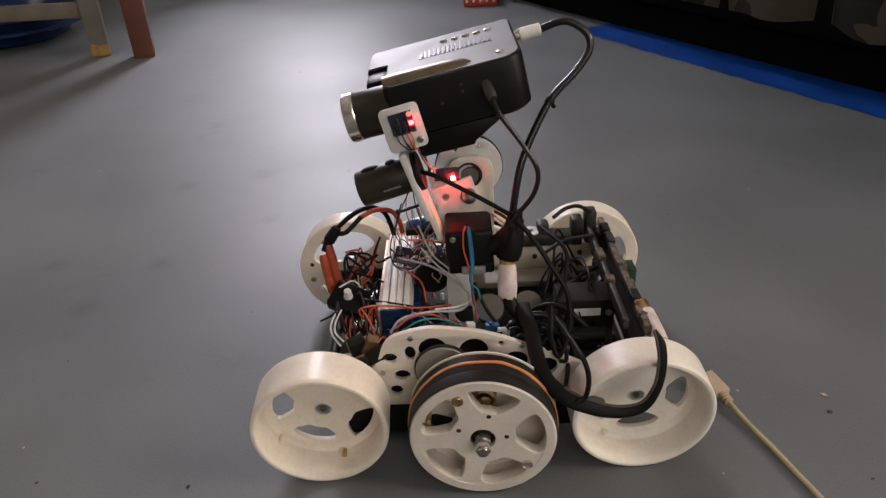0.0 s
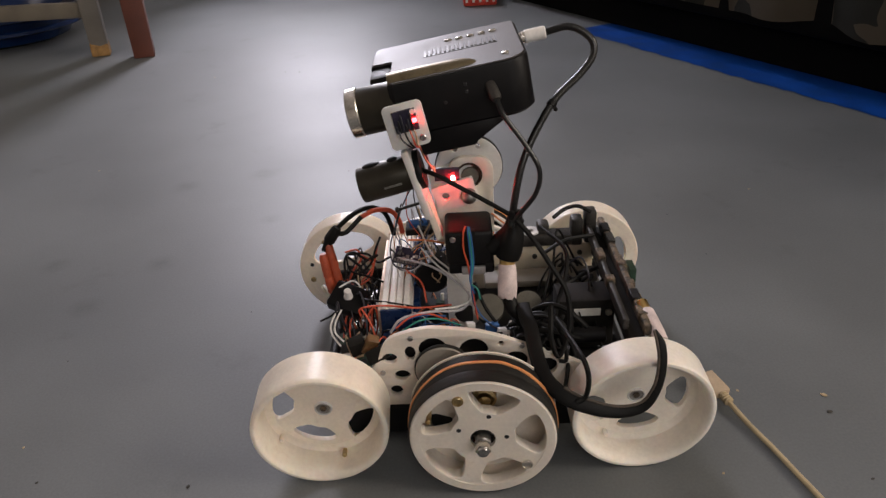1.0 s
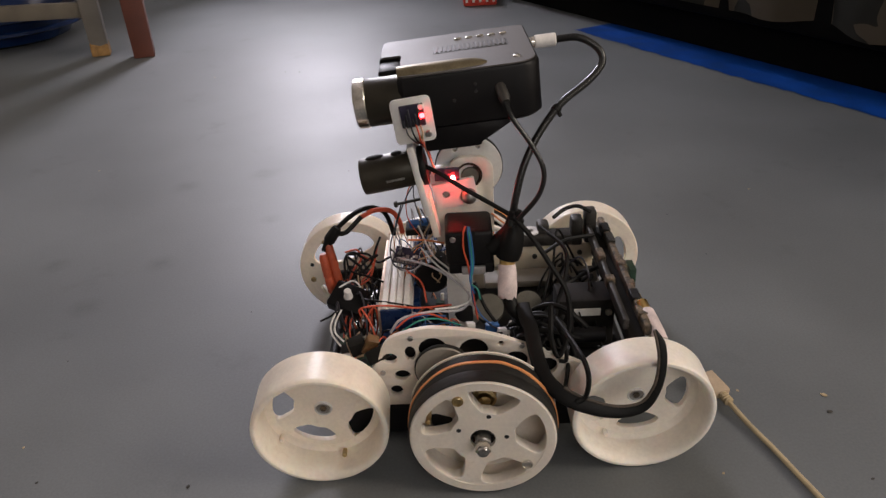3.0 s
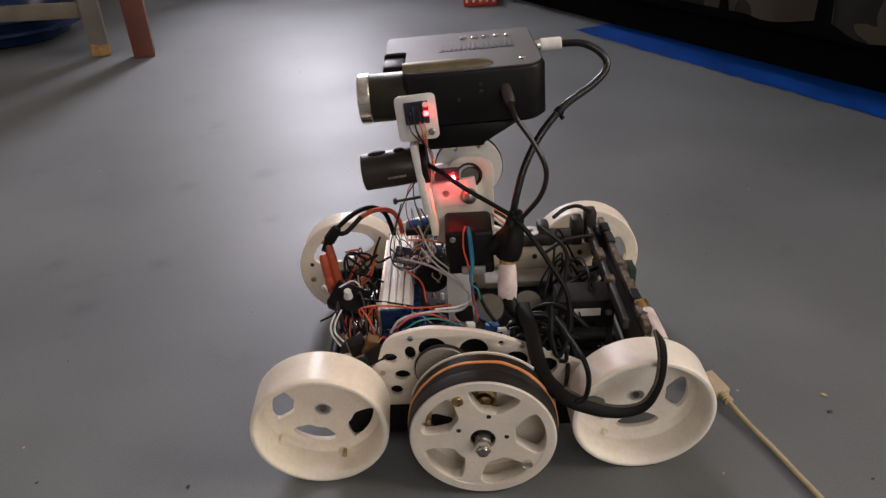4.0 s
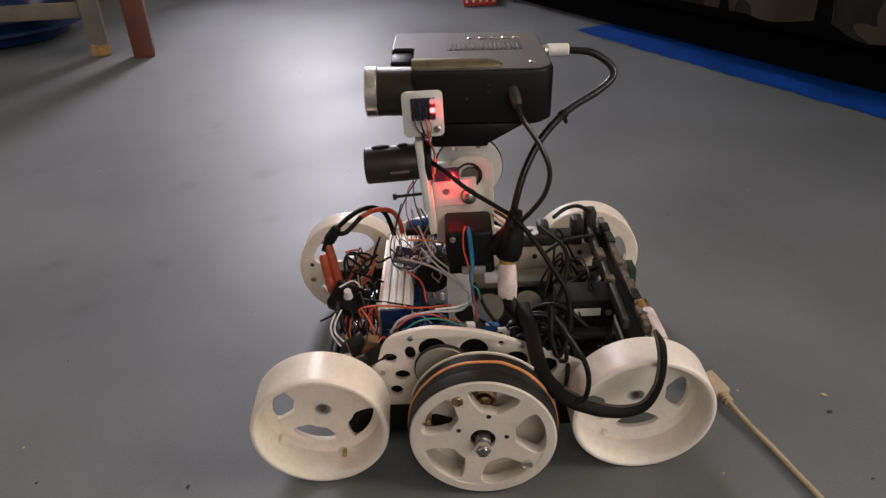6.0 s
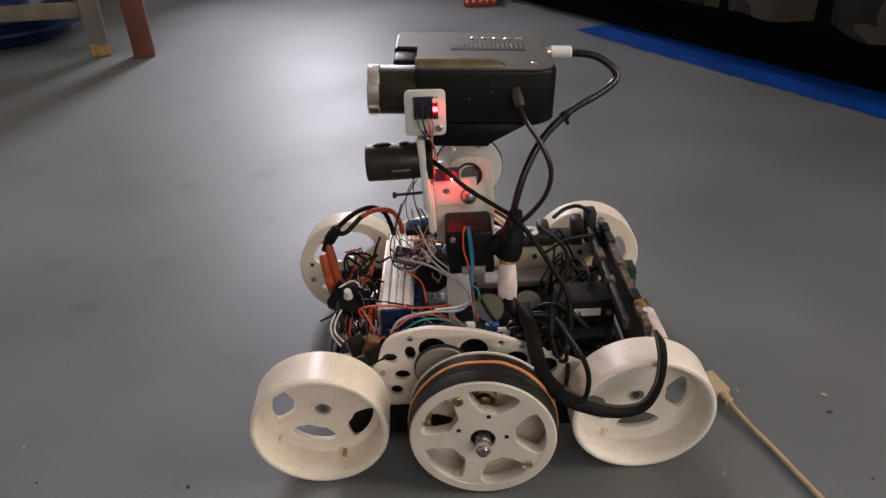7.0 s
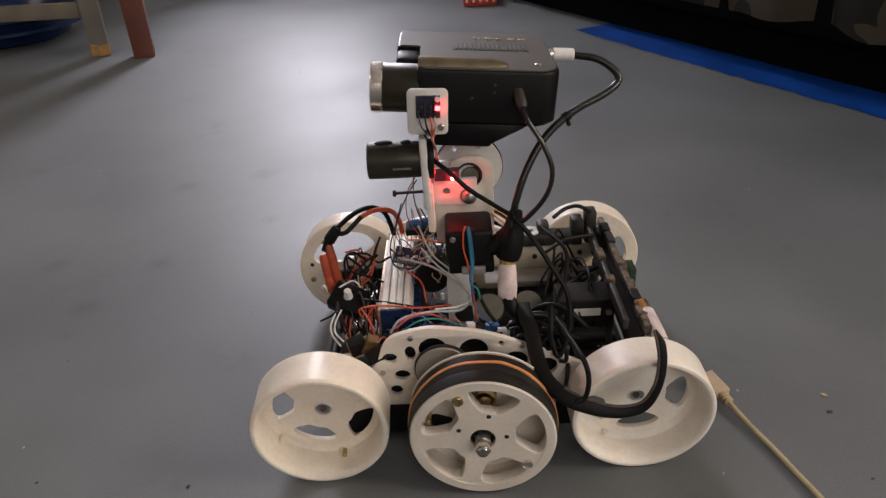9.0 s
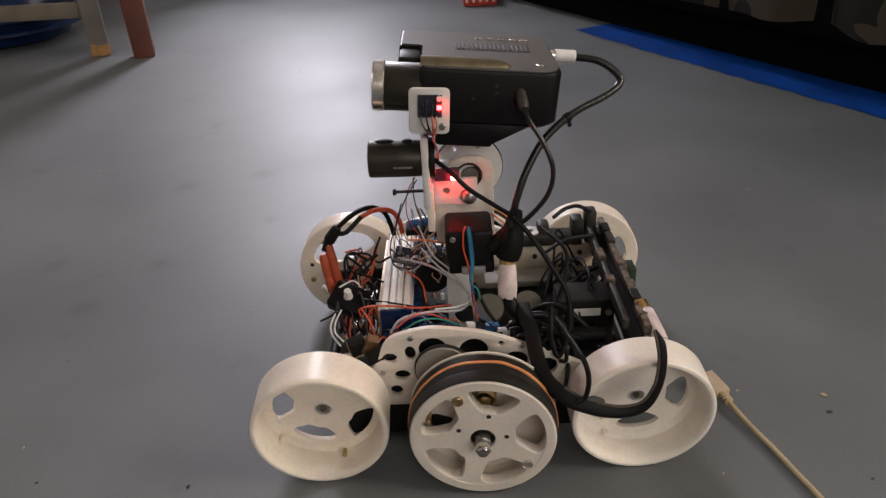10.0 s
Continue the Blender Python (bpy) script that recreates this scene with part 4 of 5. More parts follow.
def jacks():
    # grey elbow plug with wrapped lead standing beside the stepper
    bm = bmesh.new()
    tube(bm, spline([(0.014, 0.112, 0.163), (0.023, 0.112, 0.170), (0.032, 0.112, 0.180), (0.036, 0.113, 0.190)], 6), 0.0074, 16)
    ob = part("elbow_plug", bm, "rubber_black", robot, "black elbow plug")
    bm = bmesh.new()
    lathe(bm, [(0.0075, 0), (0.0102, 0.002), (0.0112, 0.008), (0.0110, 0.018), (0.0092, 0.026), (0.0062, 0.034), (0.0045, 0.044)], look((0.028, 0.108, 0.154), (0.036, 0.112, 0.192)) @ Matrix.Rotation(math.pi, 4, "X"), 24)
    part("plug_body", bm, "rubber_black", ob)
    bm = bmesh.new()
    cyl(bm, look((0.0275, 0.104, 0.150), (0.029, 0.108, 0.162)) @ Matrix.Rotation(math.pi, 4, "X"), 0.0066, 0.007)
    part("gold_ring", bm, "gold", ob, "brass plug ring")
    bm = bmesh.new()
    lathe(bm, [(0.0070, -0.002), (0.0076, 0.000), (0.0080, 0.004), (0.0081, 0.012), (0.0076, 0.018), (0.0077, 0.024), (0.0070, 0.027)], look((0.0272, 0.096, 0.126), (0.0275, 0.104, 0.151)) @ Matrix.Rotation(math.pi, 4, "X"), 20)
    for v in bm.verts:
        k = noise.noise(v.co * 160)
        v.co += Vector((k * 0.0012, 0, min(0.0, v.co.z - 0.134) * 0.9 * noise.noise(v.co * 330)))
    part("lead_wrap", bm, "pink_wrap", ob, "pinkish taped lead wrap")
    # video plug at the tail
    a, b = Vector((0.139, 0.080, 0.118)), Vector((0.146, 0.040, 0.105))
    m = Matrix.Translation(a) @ (b - a).to_track_quat("Z", "Y").to_matrix().to_4x4()
    bm = bmesh.new()
    lathe(bm, [(0.004, -0.006), (0.0048, -0.005), (0.0048, 0.004), (0.004, 0.005)], m, 20)
    ob = part("video_plug", bm, "gold", robot, "gold video plug in a pinkish sleeve")
    bm = bmesh.new()
    lathe(bm, [(0.0052, 0.004), (0.0064, 0.006), (0.0068, 0.028), (0.0062, 0.036)], m, 20)
    part("sleeve", bm, "pink_wrap", ob)


jacks()

# ---------------------------------------------------------------- the tilting head
PIVOT = Vector((0.0, 0.150, 0.2165))
TILT = Matrix.Rotation(radians(5.7), 4, "Y")


def tilting_head():
    """All that tilts, built level with its pivot at the origin of the body mesh."""
    # frame of the projector: x along its length, y across, z up, tipped nose up
    F = Matrix.Translation((0.0022, 0.020, 0.0762)) @ TILT
    bm = bmesh.new()
    pts = rounded(-0.058, 0.0682, -0.0600, 0.0640, 0.018, 6)
    # the near front corner steps back behind the lens
    pts = rounded(-0.058, 0.0682, -0.0600, 0.0640, 0.004, 6)[:13] + [(-0.058, 0.030), (-0.058, 0.0120), (-0.0572, 0.0100), (-0.0425, 0.0095), (-0.0400, 0.0070), (-0.0400, -0.0560), (-0.0360, -0.0600)] + pts[21:]
    h0, h1 = -0.0205, 0.0225
    bev = 0.003
    rows = []
    for inset, z in ((bev, h0), (0.0, h0 + bev), (0.0, h1 - bev), (bev * 0.3, h1 - bev * 0.3), (bev, h1)):
        k = [(x * (1 - inset / 0.06), y * (1 - inset / 0.06)) for x, y in pts]
        rows.append([bm.verts.new(F @ Vector((x, y, z))) for x, y in k])
    for a, b in zip(rows, rows[1:]):
        for i in range(len(pts)):
            j = (i + 1) % len(pts)
            bm.faces.new((a[i], a[j], b[j], b[i]))
    bm.faces.new(list(reversed(rows[0])))
    bm.faces.new(rows[-1])
    head = part("projector", bm, "plastic_black", robot, "black mini projector on a tilting mount")
    head.location = PIVOT
    # top skin
    bm = bmesh.new()
    k = [(x * 0.965, y * 0.965) for x, y in pts]
    lo = [bm.verts.new(F @ Vector((x, y, h1 - 0.001))) for x, y in k]
    hi = [bm.verts.new(F @ Vector((x, y, h1 + 0.0006))) for x, y in k]
    for i in range(len(k)):
        j = (i + 1) % len(k)
        bm.faces.new((lo[i], lo[j], hi[j], hi[i]))
    bm.faces.new(hi)
    part("top_cover", bm, "projector_top", head, "satin dark grey top cover")
    # lower block
    bm = bmesh.new()
    vs = box(bm, -0.026, 0.045, -0.0585, 0.050, -0.0385, -0.018, 0.003)
    for v in bm.verts:
        if v.co.z < -0.030 and v.co.x > 0.01:
            v.co.x -= 0.026
    bmesh.ops.transform(bm, matrix=F, verts=bm.verts)
    part("lower_case", bm, "plastic_black", head)
    # vent grille
    bm = bmesh.new()
    box(bm, -0.012, 0.049, -0.002, 0.020, h1 + 0.0004, h1 + 0.0009, 0.0002, 1, F)
    part("vent_frame", bm, "chip", head)
    for i in range(16):
        bm = bmesh.new()
        x = -0.0100 + 0.0037 * i
        box(bm, x, x + 0.0020, 0.0002, 0.0178, h1 + 0.0006, h1 + 0.0014, 0.0002, 1, F)
        part("vent_slat", bm, "projector_top", head)
    for i in range(5):
        bm = bmesh.new()
        x = 0.0090 + 0.0096 * i
        lathe(bm, [(0.0026, 0), (0.0026, 0.0012), (0.0018, 0.0018)], F @ Matrix.Translation((x, 0.0370, h1 + 0.0004)) @ Matrix.Diagonal((1.25, 0.8, 1, 1)), 16)
        part("button", bm, "chrome", head, "small silver button")
    bm = bmesh.new()
    lathe(bm, [(0.0030, 0), (0.0030, 0.0010), (0.0022, 0.0015)], F @ Matrix.Translation((0.052, -0.041, h1 + 0.0004)), 20)
    part("badge", bm, "chrome", head, "silver round badge")
    # rounded metal grip over the lens
    bm = bmesh.new()
    n = 14
    prof = []
    for s, r in ((-0.0395, 0.0090), (-0.030, 0.0092), (-0.010, 0.0092), (0.010, 0.0089), (0.019, 0.0082), (0.025, 0.0068), (0.029, 0.0046), (0.031, 0.0016)):
        prof.append([bm.verts.new(F @ Vector((s, -0.0455 + r * 1.05 * math.cos(math.pi * i / n), h1 - 0.0035 + r * math.sin(math.pi * i / n)))) for i in range(n + 1)])
    for a, b in zip(prof, prof[1:]):
        for i in range(n):
            bm.faces.new((a[i], a[i + 1], b[i + 1], b[i]))
    bm.faces.new(list(reversed(prof[0])))
    bmesh.ops.recalc_face_normals(bm, faces=bm.faces)
    part("grip", bm, "grip_metal", head, "brushed bronze-grey metal grip")
    bm = bmesh.new()
    box(bm, -0.0575, -0.0395, -0.0200, 0.0085, h1 - 0.024, h1 - 0.0025, 0.003, 2, F)
    part("focus_wheel", bm, "rubber_black", head)
    # lens barrel and chrome ring, pointing along -x
    LX = F @ Matrix.Translation((-0.036, -0.0405, 0.0020)) @ Matrix.Rotation(radians(-90), 4, "Y")
    bm = bmesh.new()
    lathe(bm, [(0.0185, -0.004), (0.0185, 0.030), (0.0178, 0.031)], LX, 48)
    part("lens_barrel", bm, "webcam_shell", head, "black lens barrel")
    bm = bmesh.new()
    lathe(bm, [(0.0182, 0.030), (0.0192, 0.031), (0.0192, 0.0385), (0.0182, 0.0395), (0.0165, 0.0395), (0.0155, 0.034), (0.0155, 0.030)], LX, 48, False)
    part("lens_ring", bm, "chrome", head, "chrome lens ring")
    bm = bmesh.new()
    lathe(bm, [(0.0155, 0.031), (0.0152, 0.0335), (0.010, 0.0355), (0.004, 0.0362)], LX, 40)
    part("lens_glass", bm, "chip", head)
    # sensor carrier on the near side
    B = Matrix.Translation((-0.0300, -0.0480, 0.0715)) @ Matrix.Rotation(radians(3.5), 4, "Y")
    bm = plate([rounded(-0.0148, 0.0148, -0.0170, 0.0170, 0.0035)], 0.0035)
    bmesh.ops.transform(bm, matrix=B, verts=bm.verts)
    part("sensor_plate", bm, "print_clear", head, "white printed sensor carrier")
    bm = bmesh.new()
    box(bm, -0.0085, 0.0095, -0.0020, 0.0, -0.004, 0.013, 0.0003, 1, B)
    part("sensor_board", bm, "pcb_purple", head, "small purple sensor board")
    for i in range(6):
        bm = bmesh.new()
        x = -0.0075 + 0.0024 * i
        box(bm, x, x + 0.0012, -0.0040, -0.0018, -0.0035, 0.002 + 0.004 * (i % 3), 0.0002, 1, B)
        part("pin", bm, "chip" if i % 2 else "wire_dark", head)
    bm = bmesh.new()
    box(bm, 0.0056, 0.0094, -0.0032, -0.0018, 0.0020, 0.0056, 0.0006, 1, B)
    part("led", bm, "led_red", head, "lit red lamp")
    for x, z in ((0.0100, -0.0115), (0.0075, 0.0105)):
        bm = bmesh.new()
        cyl(bm, B @ ALONG_Y @ Matrix.Translation((x, -z, -0.0022)), 0.0026, 0.003, 0.0006, 16)
        part("screw", bm, "steel" if z < 0 else "print_clear", head)
    for x, hue in ((-0.006, "wire_dark"), (-0.002, "rubber_black"), (0.002, "wire_red"), (0.005, "wire_tan")):
        bm = bmesh.new()
        tube(bm, [B @ q for q in spline([(x, -0.003, -0.002), (x + 0.001, -0.006, -0.008), (x * 0.6 + 0.002, -0.005, -0.014), (x * 0.4 + 0.003, 0.001, -0.019)], 5)], 0.0007, 6)
        part("board_wire", bm, hue, head)
    # socket and small holes in the near side
    bm = bmesh.new()
    for x, z in ((0.0180, 0.006), (0.0180, 0.0115), (0.0010, 0.001)):
        cyl(bm, F @ ALONG_Y @ Matrix.Translation((x, -z, -0.0604)), 0.0014, 0.002, 0.0003, 12)
    part("pinholes", bm, "chip", head)
    bm = bmesh.new()
    lathe(bm, [(0.0040, 0.002), (0.0042, -0.002), (0.0044, -0.010), (0.0032, -0.014)], F @ Matrix.Translation((0.0365, -0.060, 0.0062)) @ pose(0, 0, 0, -55, 0, 12), 20)
    part("power_plug", bm, "dark_metal", head, "black power plug")
    # cable plug at the rear
    bm = bmesh.new()
    lathe(bm, [(0.0042, 0), (0.0042, 0.007), (0.0048, 0.0075), (0.0048, 0.012)], F @ Matrix.Translation((0.062, 0.0200, 0.0165)) @ ALONG_X, 20)
    part("plug_ring", bm, "chrome", head)
    bm = bmesh.new()
    lathe(bm, [(0.0046, 0.010), (0.0055, 0.011), (0.0055, 0.027), (0.0046, 0.028)], F @ Matrix.Translation((0.062, 0.0200, 0.0165)) @ ALONG_X, 20)
    part("plug_sleeve", bm, "plug_white", head, "white plug sleeve")
    bm = bmesh.new()
    box(bm, -0.036, 0.004, 0.003, 0.010, -0.010, 0.010, 0.002)
    part("tilt_arm", bm, "print_clear", head)
    bm = bmesh.new()
    box(bm, -0.012, 0.012, 0.0245, 0.034, -0.012, 0.045, 0.003)
    part("mount_post", bm, "print_clear", head)
    return head


HEAD = tilting_head()

AXIS = Vector((-0.0015, 0.150, 0.197))


def webcam_mount():
    """The lower link: bracket, webcam, guide bar and lit block swing on the lower shaft, in step with the head."""
    O = Matrix.Translation(PIVOT - AXIS)
    bm = bmesh.new()
    box(bm, -0.0390, -0.0330, -0.036, 0.002, -0.016, 0.0465, 0.0015, 2, O)
    mount = part("webcam_bracket", bm, "print_clear", robot, "white printed webcam bracket")
    mount.location = AXIS
    W = O @ Matrix.Translation((-0.0385, -0.020, 0.0235)) @ Matrix.Rotation(radians(1.5), 4, "Y") @ Matrix.Rotation(radians(-90), 4, "Y")
    bm = bmesh.new()
    lathe(bm, [(0.0130, 0.0425), (0.0142, 0.0435), (0.0150, 0.0425), (0.0151, 0.020), (0.0147, 0.002), (0.0140, 0.0)], W, 48)
    webcam = part("webcam", bm, "webcam_shell", mount, "dark cylindrical webcam")
    bm = bmesh.new()
    lathe(bm, [(0.0158, -0.010), (0.0164, -0.009), (0.0164, -0.006), (0.0158, -0.005)], W, 40)
    part("webcam_ring", bm, "rubber_black", mount)
    for along, length in ((0.012, 0.0046), (0.0300, 0.0082)):
        bm = bmesh.new()
        bmesh.ops.create_uvsphere(bm, u_segments=20, v_segments=12, radius=1.0, matrix=W @ Matrix.Translation((0.0142, 0, along)) @ Matrix.Diagonal((0.0026, 0.0042, length, 1)))
        part("button", bm, "rubber_black", webcam)
    bm = bmesh.new()
    box(bm, -0.0030, -0.0012, -0.0154, -0.0146, 0.008, 0.023, 0.0002, 1, W)
    part("mark", bm, "webcam_mark", webcam, "pale unreadable mark")
    bm = bmesh.new()
    box(bm, -0.0372, -0.0312, -0.0300, -0.0120, -0.0400, -0.0020, 0.0014, 2, O)
    part("guide_bar", bm, "print_white", mount, "white printed guide bar")
    bm = bmesh.new()
    cyl(bm, O @ Matrix.Translation((-0.0664, 0.0, -0.0148)) @ ALONG_X, 0.0014, 0.032, 0.0003, 12)
    cyl(bm, O @ Matrix.Translation((-0.0670, 0.0, -0.0148)) @ ALONG_X, 0.0029, 0.003, 0.0006, 14)
    part("bolt", bm, "dark_metal", mount)
    bm = plate([rounded(-0.0302, 0.0055, 0.1900, 0.2125, 0.0012), ring_points(0.0038, 18, -0.0206, 0.2025), ring_points(0.0074, 24, AXIS.x, AXIS.z)], 0.0050)
    bmesh.ops.translate(bm, vec=Vector((0, 0.1448, 0)) - AXIS, verts=bm.verts)
    block = part("link_block", bm, "print_clear", mount, "pale printed block glowing red under a lamp")
    bm = bmesh.new()
    hexnut(bm, Matrix.Translation(-AXIS) @ ALONG_Y @ Matrix.Translation((-0.0206, -0.2025, 0.1475)), 0.0033, 0.002)
    part("nut", bm, "steel", block)
    return mount


MOUNT = webcam_mount()

# ---------------------------------------------------------------- wires and cables that stay still
wire("power_lead", "rubber_black", 0.0023, (-0.1347, 0.1530, 0.1455), (-0.1284, 0.1560, 0.1576), (-0.110, 0.165, 0.172), (-0.094, 0.175, 0.176), (-0.081, 0.185, 0.167), (-0.076, 0.190, 0.152), (-0.073, 0.190, 0.139), parent=robot)
wire("power_lead", "rubber_black", 0.0023, (-0.1305, 0.1560, 0.1495), (-0.1234, 0.1560, 0.1608), (-0.113, 0.155, 0.162), (-0.099, 0.165, 0.172), parent=robot)
wire("power_lead", "wire_red", 0.0023, (-0.100, 0.165, 0.171), (-0.088, 0.175, 0.173), (-0.074, 0.185, 0.167), (-0.067, 0.188, 0.155), (-0.065, 0.190, 0.141), parent=robot)
FLOOR_CABLE = wire("cord", "cable_beige", 0.0024, (0.2262, 0.0816, 0.008), (0.2348, 0.056, 0.005), (0.245, 0.026, 0.004), (0.252, -0.000, 0.004), (0.259, -0.025, 0.004), (0.265, -0.049, 0.004))


def flat_cable(*pts):
    """A flat split sleeve: a wide rounded strip that narrows to its cut tip, with a highlight painted as a paler rib
    along the inside of the bend.
    """
    path = spline(pts, 9)
    faces_to = Vector((0.0, -0.86, 0.5))
    bm, rings, edge = bmesh.new(), [], []
    n = 20
    for i, p in enumerate(path):
        d = (path[min(i + 1, len(path) - 1)] - path[max(i - 1, 0)]).normalized()
        wide = d.cross(faces_to).normalized()
        thin = wide.cross(d)
        s = i / (len(path) - 1)
        k = (1.12 - 0.50 * min(1.0, max(0.0, (s - 0.45) / 0.3))) * min(1.0, 0.30 + (1 - s) * 9)
        ring = []
        for a in (2 * math.pi * q / n for q in range(n)):
            c, t = math.cos(a), math.sin(a)
            ring.append(bm.verts.new(p + wide * 0.0055 * k * math.copysign(abs(c) ** 0.7, c) + thin * 0.0030 * math.copysign(abs(t) ** 0.7, t)))
        rings.append(ring)
        edge.append(p - wide * 0.0050 * k + thin * 0.0018)
    for a, b in zip(rings, rings[1:]):
        for q in range(n):
            bm.faces.new((a[q], a[(q + 1) % n], b[(q + 1) % n], b[q]))
    bm.faces.new(list(reversed(rings[0])))
    bm.faces.new(rings[-1])
    bmesh.ops.recalc_face_normals(bm, faces=bm.faces)
    ob = part("loop_cable", bm, "rubber_black", robot, "flat black rubber sleeve bent in a loop")
    # the edge highlight is put in as a thin paler tube
    bm = bmesh.new()
    tube(bm, edge[len(edge) * 2 // 5:], 0.0012, 8)
    part("edge_highlight", bm, "dusty_rubber", ob, "paler edge rib, a painted highlight")


flat_cable((0.0394, 0.0900, 0.1188), (0.0405, 0.0740, 0.1171), (0.0431, 0.0600, 0.1138), (0.0451, 0.0380, 0.1049), (0.0505, 0.0200, 0.0954), (0.0633, 0.0080, 0.0880), (0.0820, 0.0020, 0.0815), (0.1033, 0.0000, 0.0776), (0.1214, -0.0000, 0.0822), (0.1314, 0.0030, 0.0973), (0.1349, 0.0080, 0.1151), (0.1343, 0.0140, 0.1289), (0.1304, 0.0200, 0.1383))
wire("thin_cable", "rubber_black", 0.0021, (0.031, 0.100, 0.199), (0.046, 0.090, 0.184), (0.061, 0.080, 0.162), (0.073, 0.070, 0.141), (0.074, 0.060, 0.115), (0.065, 0.050, 0.094), (0.059, 0.055, 0.108), (0.060, 0.070, 0.131), parent=robot)
wire("thin_cable", "rubber_black", 0.0018, (0.063, 0.170, 0.151), (0.080, 0.130, 0.149), (0.078, 0.110, 0.133), (0.070, 0.100, 0.110), (0.066, 0.070, 0.097), (0.073, 0.055, 0.084), (0.068, 0.035, 0.071), parent=robot)
wire("thin_cable", "rubber_black", 0.002, (0.065, 0.070, 0.117), (0.072, 0.042, 0.117), (0.077, 0.012, 0.119), (0.080, 0.005, 0.107), (0.078, 0.003, 0.091), (0.071, 0.002, 0.087), parent=robot)
wire("thin_cable", "rubber_black", 0.0018, (0.045, 0.080, 0.114), (0.059, 0.075, 0.115), (0.068, 0.060, 0.110), (0.071, 0.050, 0.091), (0.065, 0.050, 0.089), parent=robot)
wire("thin_cable", "rubber_black", 0.0016, (0.000, 0.120, 0.125), (0.009, 0.110, 0.104), (0.023, 0.100, 0.090), (0.042, 0.090, 0.101), (0.060, 0.085, 0.112), parent=robot)
wire("thin_cable", "rubber_black", 0.002, (0.082, 0.210, 0.139), (0.095, 0.220, 0.143), (0.108, 0.220, 0.145), (0.120, 0.220, 0.138), parent=robot)
wire("thin_cable", "rubber_black", 0.002, (0.068, 0.180, 0.116), (0.091, 0.190, 0.124), (0.120, 0.200, 0.123), parent=robot)
wire("thin_cable", "rubber_black", 0.002, (0.083, 0.140, 0.105), (0.108, 0.160, 0.106), (0.128, 0.170, 0.107), parent=robot)
wire("short_cable", "rubber_black", 0.0056, (0.028, 0.100, 0.127), (0.031, 0.090, 0.116), (0.039, 0.085, 0.105), parent=robot)
wire("wire", "wire_grey", 0.00109, (-0.070, 0.150, 0.137), (-0.039, 0.130, 0.138), (-0.019, 0.120, 0.129), (-0.005, 0.110, 0.118), (-0.013, 0.100, 0.110), (-0.040, 0.090, 0.116), (-0.063, 0.080, 0.117), (-0.073, 0.075, 0.107), parent=robot)
wire("wire", "wire_white", 0.00088, (-0.048, 0.160, 0.163), (-0.036, 0.140, 0.144), (-0.019, 0.125, 0.134), (-0.006, 0.110, 0.123), parent=robot)
wire("wire", "wire_white", 0.00082, (-0.118, 0.110, 0.109), (-0.123, 0.100, 0.102), (-0.123, 0.095, 0.095), (-0.115, 0.085, 0.093), parent=robot)
wire("wire", "wire_white", 0.00082, (-0.122, 0.110, 0.108), (-0.127, 0.100, 0.101), (-0.126, 0.095, 0.093), (-0.118, 0.085, 0.088), parent=robot)
wire("wire", "wire_white", 0.00075, (-0.121, 0.130, 0.120), (-0.109, 0.135, 0.123), (-0.103, 0.135, 0.116), (-0.105, 0.130, 0.111), parent=robot)
wire("wire", "wire_red", 0.00088, (-0.100, 0.100, 0.108), (-0.099, 0.100, 0.116), (-0.079, 0.100, 0.118), (-0.050, 0.100, 0.114), (-0.021, 0.110, 0.109), parent=robot)
wire("wire", "wire_red", 0.00088, (-0.099, 0.100, 0.116), (-0.092, 0.095, 0.105), (-0.087, 0.085, 0.094), parent=robot)
wire("wire", "wire_red", 0.00082, (-0.117, 0.190, 0.123), (-0.105, 0.180, 0.124), (-0.094, 0.170, 0.118), (-0.105, 0.160, 0.106), parent=robot)
wire("wire", "wire_red", 0.00048, (-0.047, 0.160, 0.211), (-0.056, 0.165, 0.192), (-0.057, 0.165, 0.169), (-0.046, 0.160, 0.151), parent=robot)
wire("wire", "wire_dark", 0.00054, (-0.046, 0.160, 0.208), (-0.057, 0.165, 0.189), (-0.065, 0.165, 0.170), (-0.069, 0.160, 0.158), parent=robot)
wire("wire", "wire_dark", 0.00054, (-0.049, 0.160, 0.210), (-0.050, 0.165, 0.189), (-0.047, 0.165, 0.172), (-0.043, 0.160, 0.165), parent=robot)
wire("wire", "wire_red", 0.00082, (-0.060, 0.140, 0.128), (-0.047, 0.130, 0.121), (-0.043, 0.120, 0.106), parent=robot)
wire("wire", "wire_red", 0.00078, (-0.0064, 0.1100, 0.1858), (-0.0081, 0.1065, 0.1820), (-0.0086, 0.1045, 0.1682), (-0.0054, 0.1030, 0.1536), (-0.0032, 0.1010, 0.1368), (-0.0002, 0.0960, 0.1141), (0.0013, 0.0920, 0.1044), parent=robot)
wire("wire", "wire_blue", 0.00078, (-0.0045, 0.1100, 0.1857), (-0.0044, 0.1060, 0.1820), (-0.0035, 0.1040, 0.1682), (-0.0026, 0.1020, 0.1529), (-0.0041, 0.1000, 0.1398), (-0.0007, 0.0980, 0.1272), parent=robot)
wire("wire", "wire_blue", 0.00078, (-0.0032, 0.1100, 0.1851), (-0.0025, 0.1060, 0.1819), (-0.0011, 0.1045, 0.1677), (-0.0007, 0.1030, 0.1533), (-0.0031, 0.1010, 0.1380), (-0.0018, 0.0980, 0.1216), (0.0035, 0.0940, 0.1088), (0.0108, 0.0900, 0.1018), parent=robot)
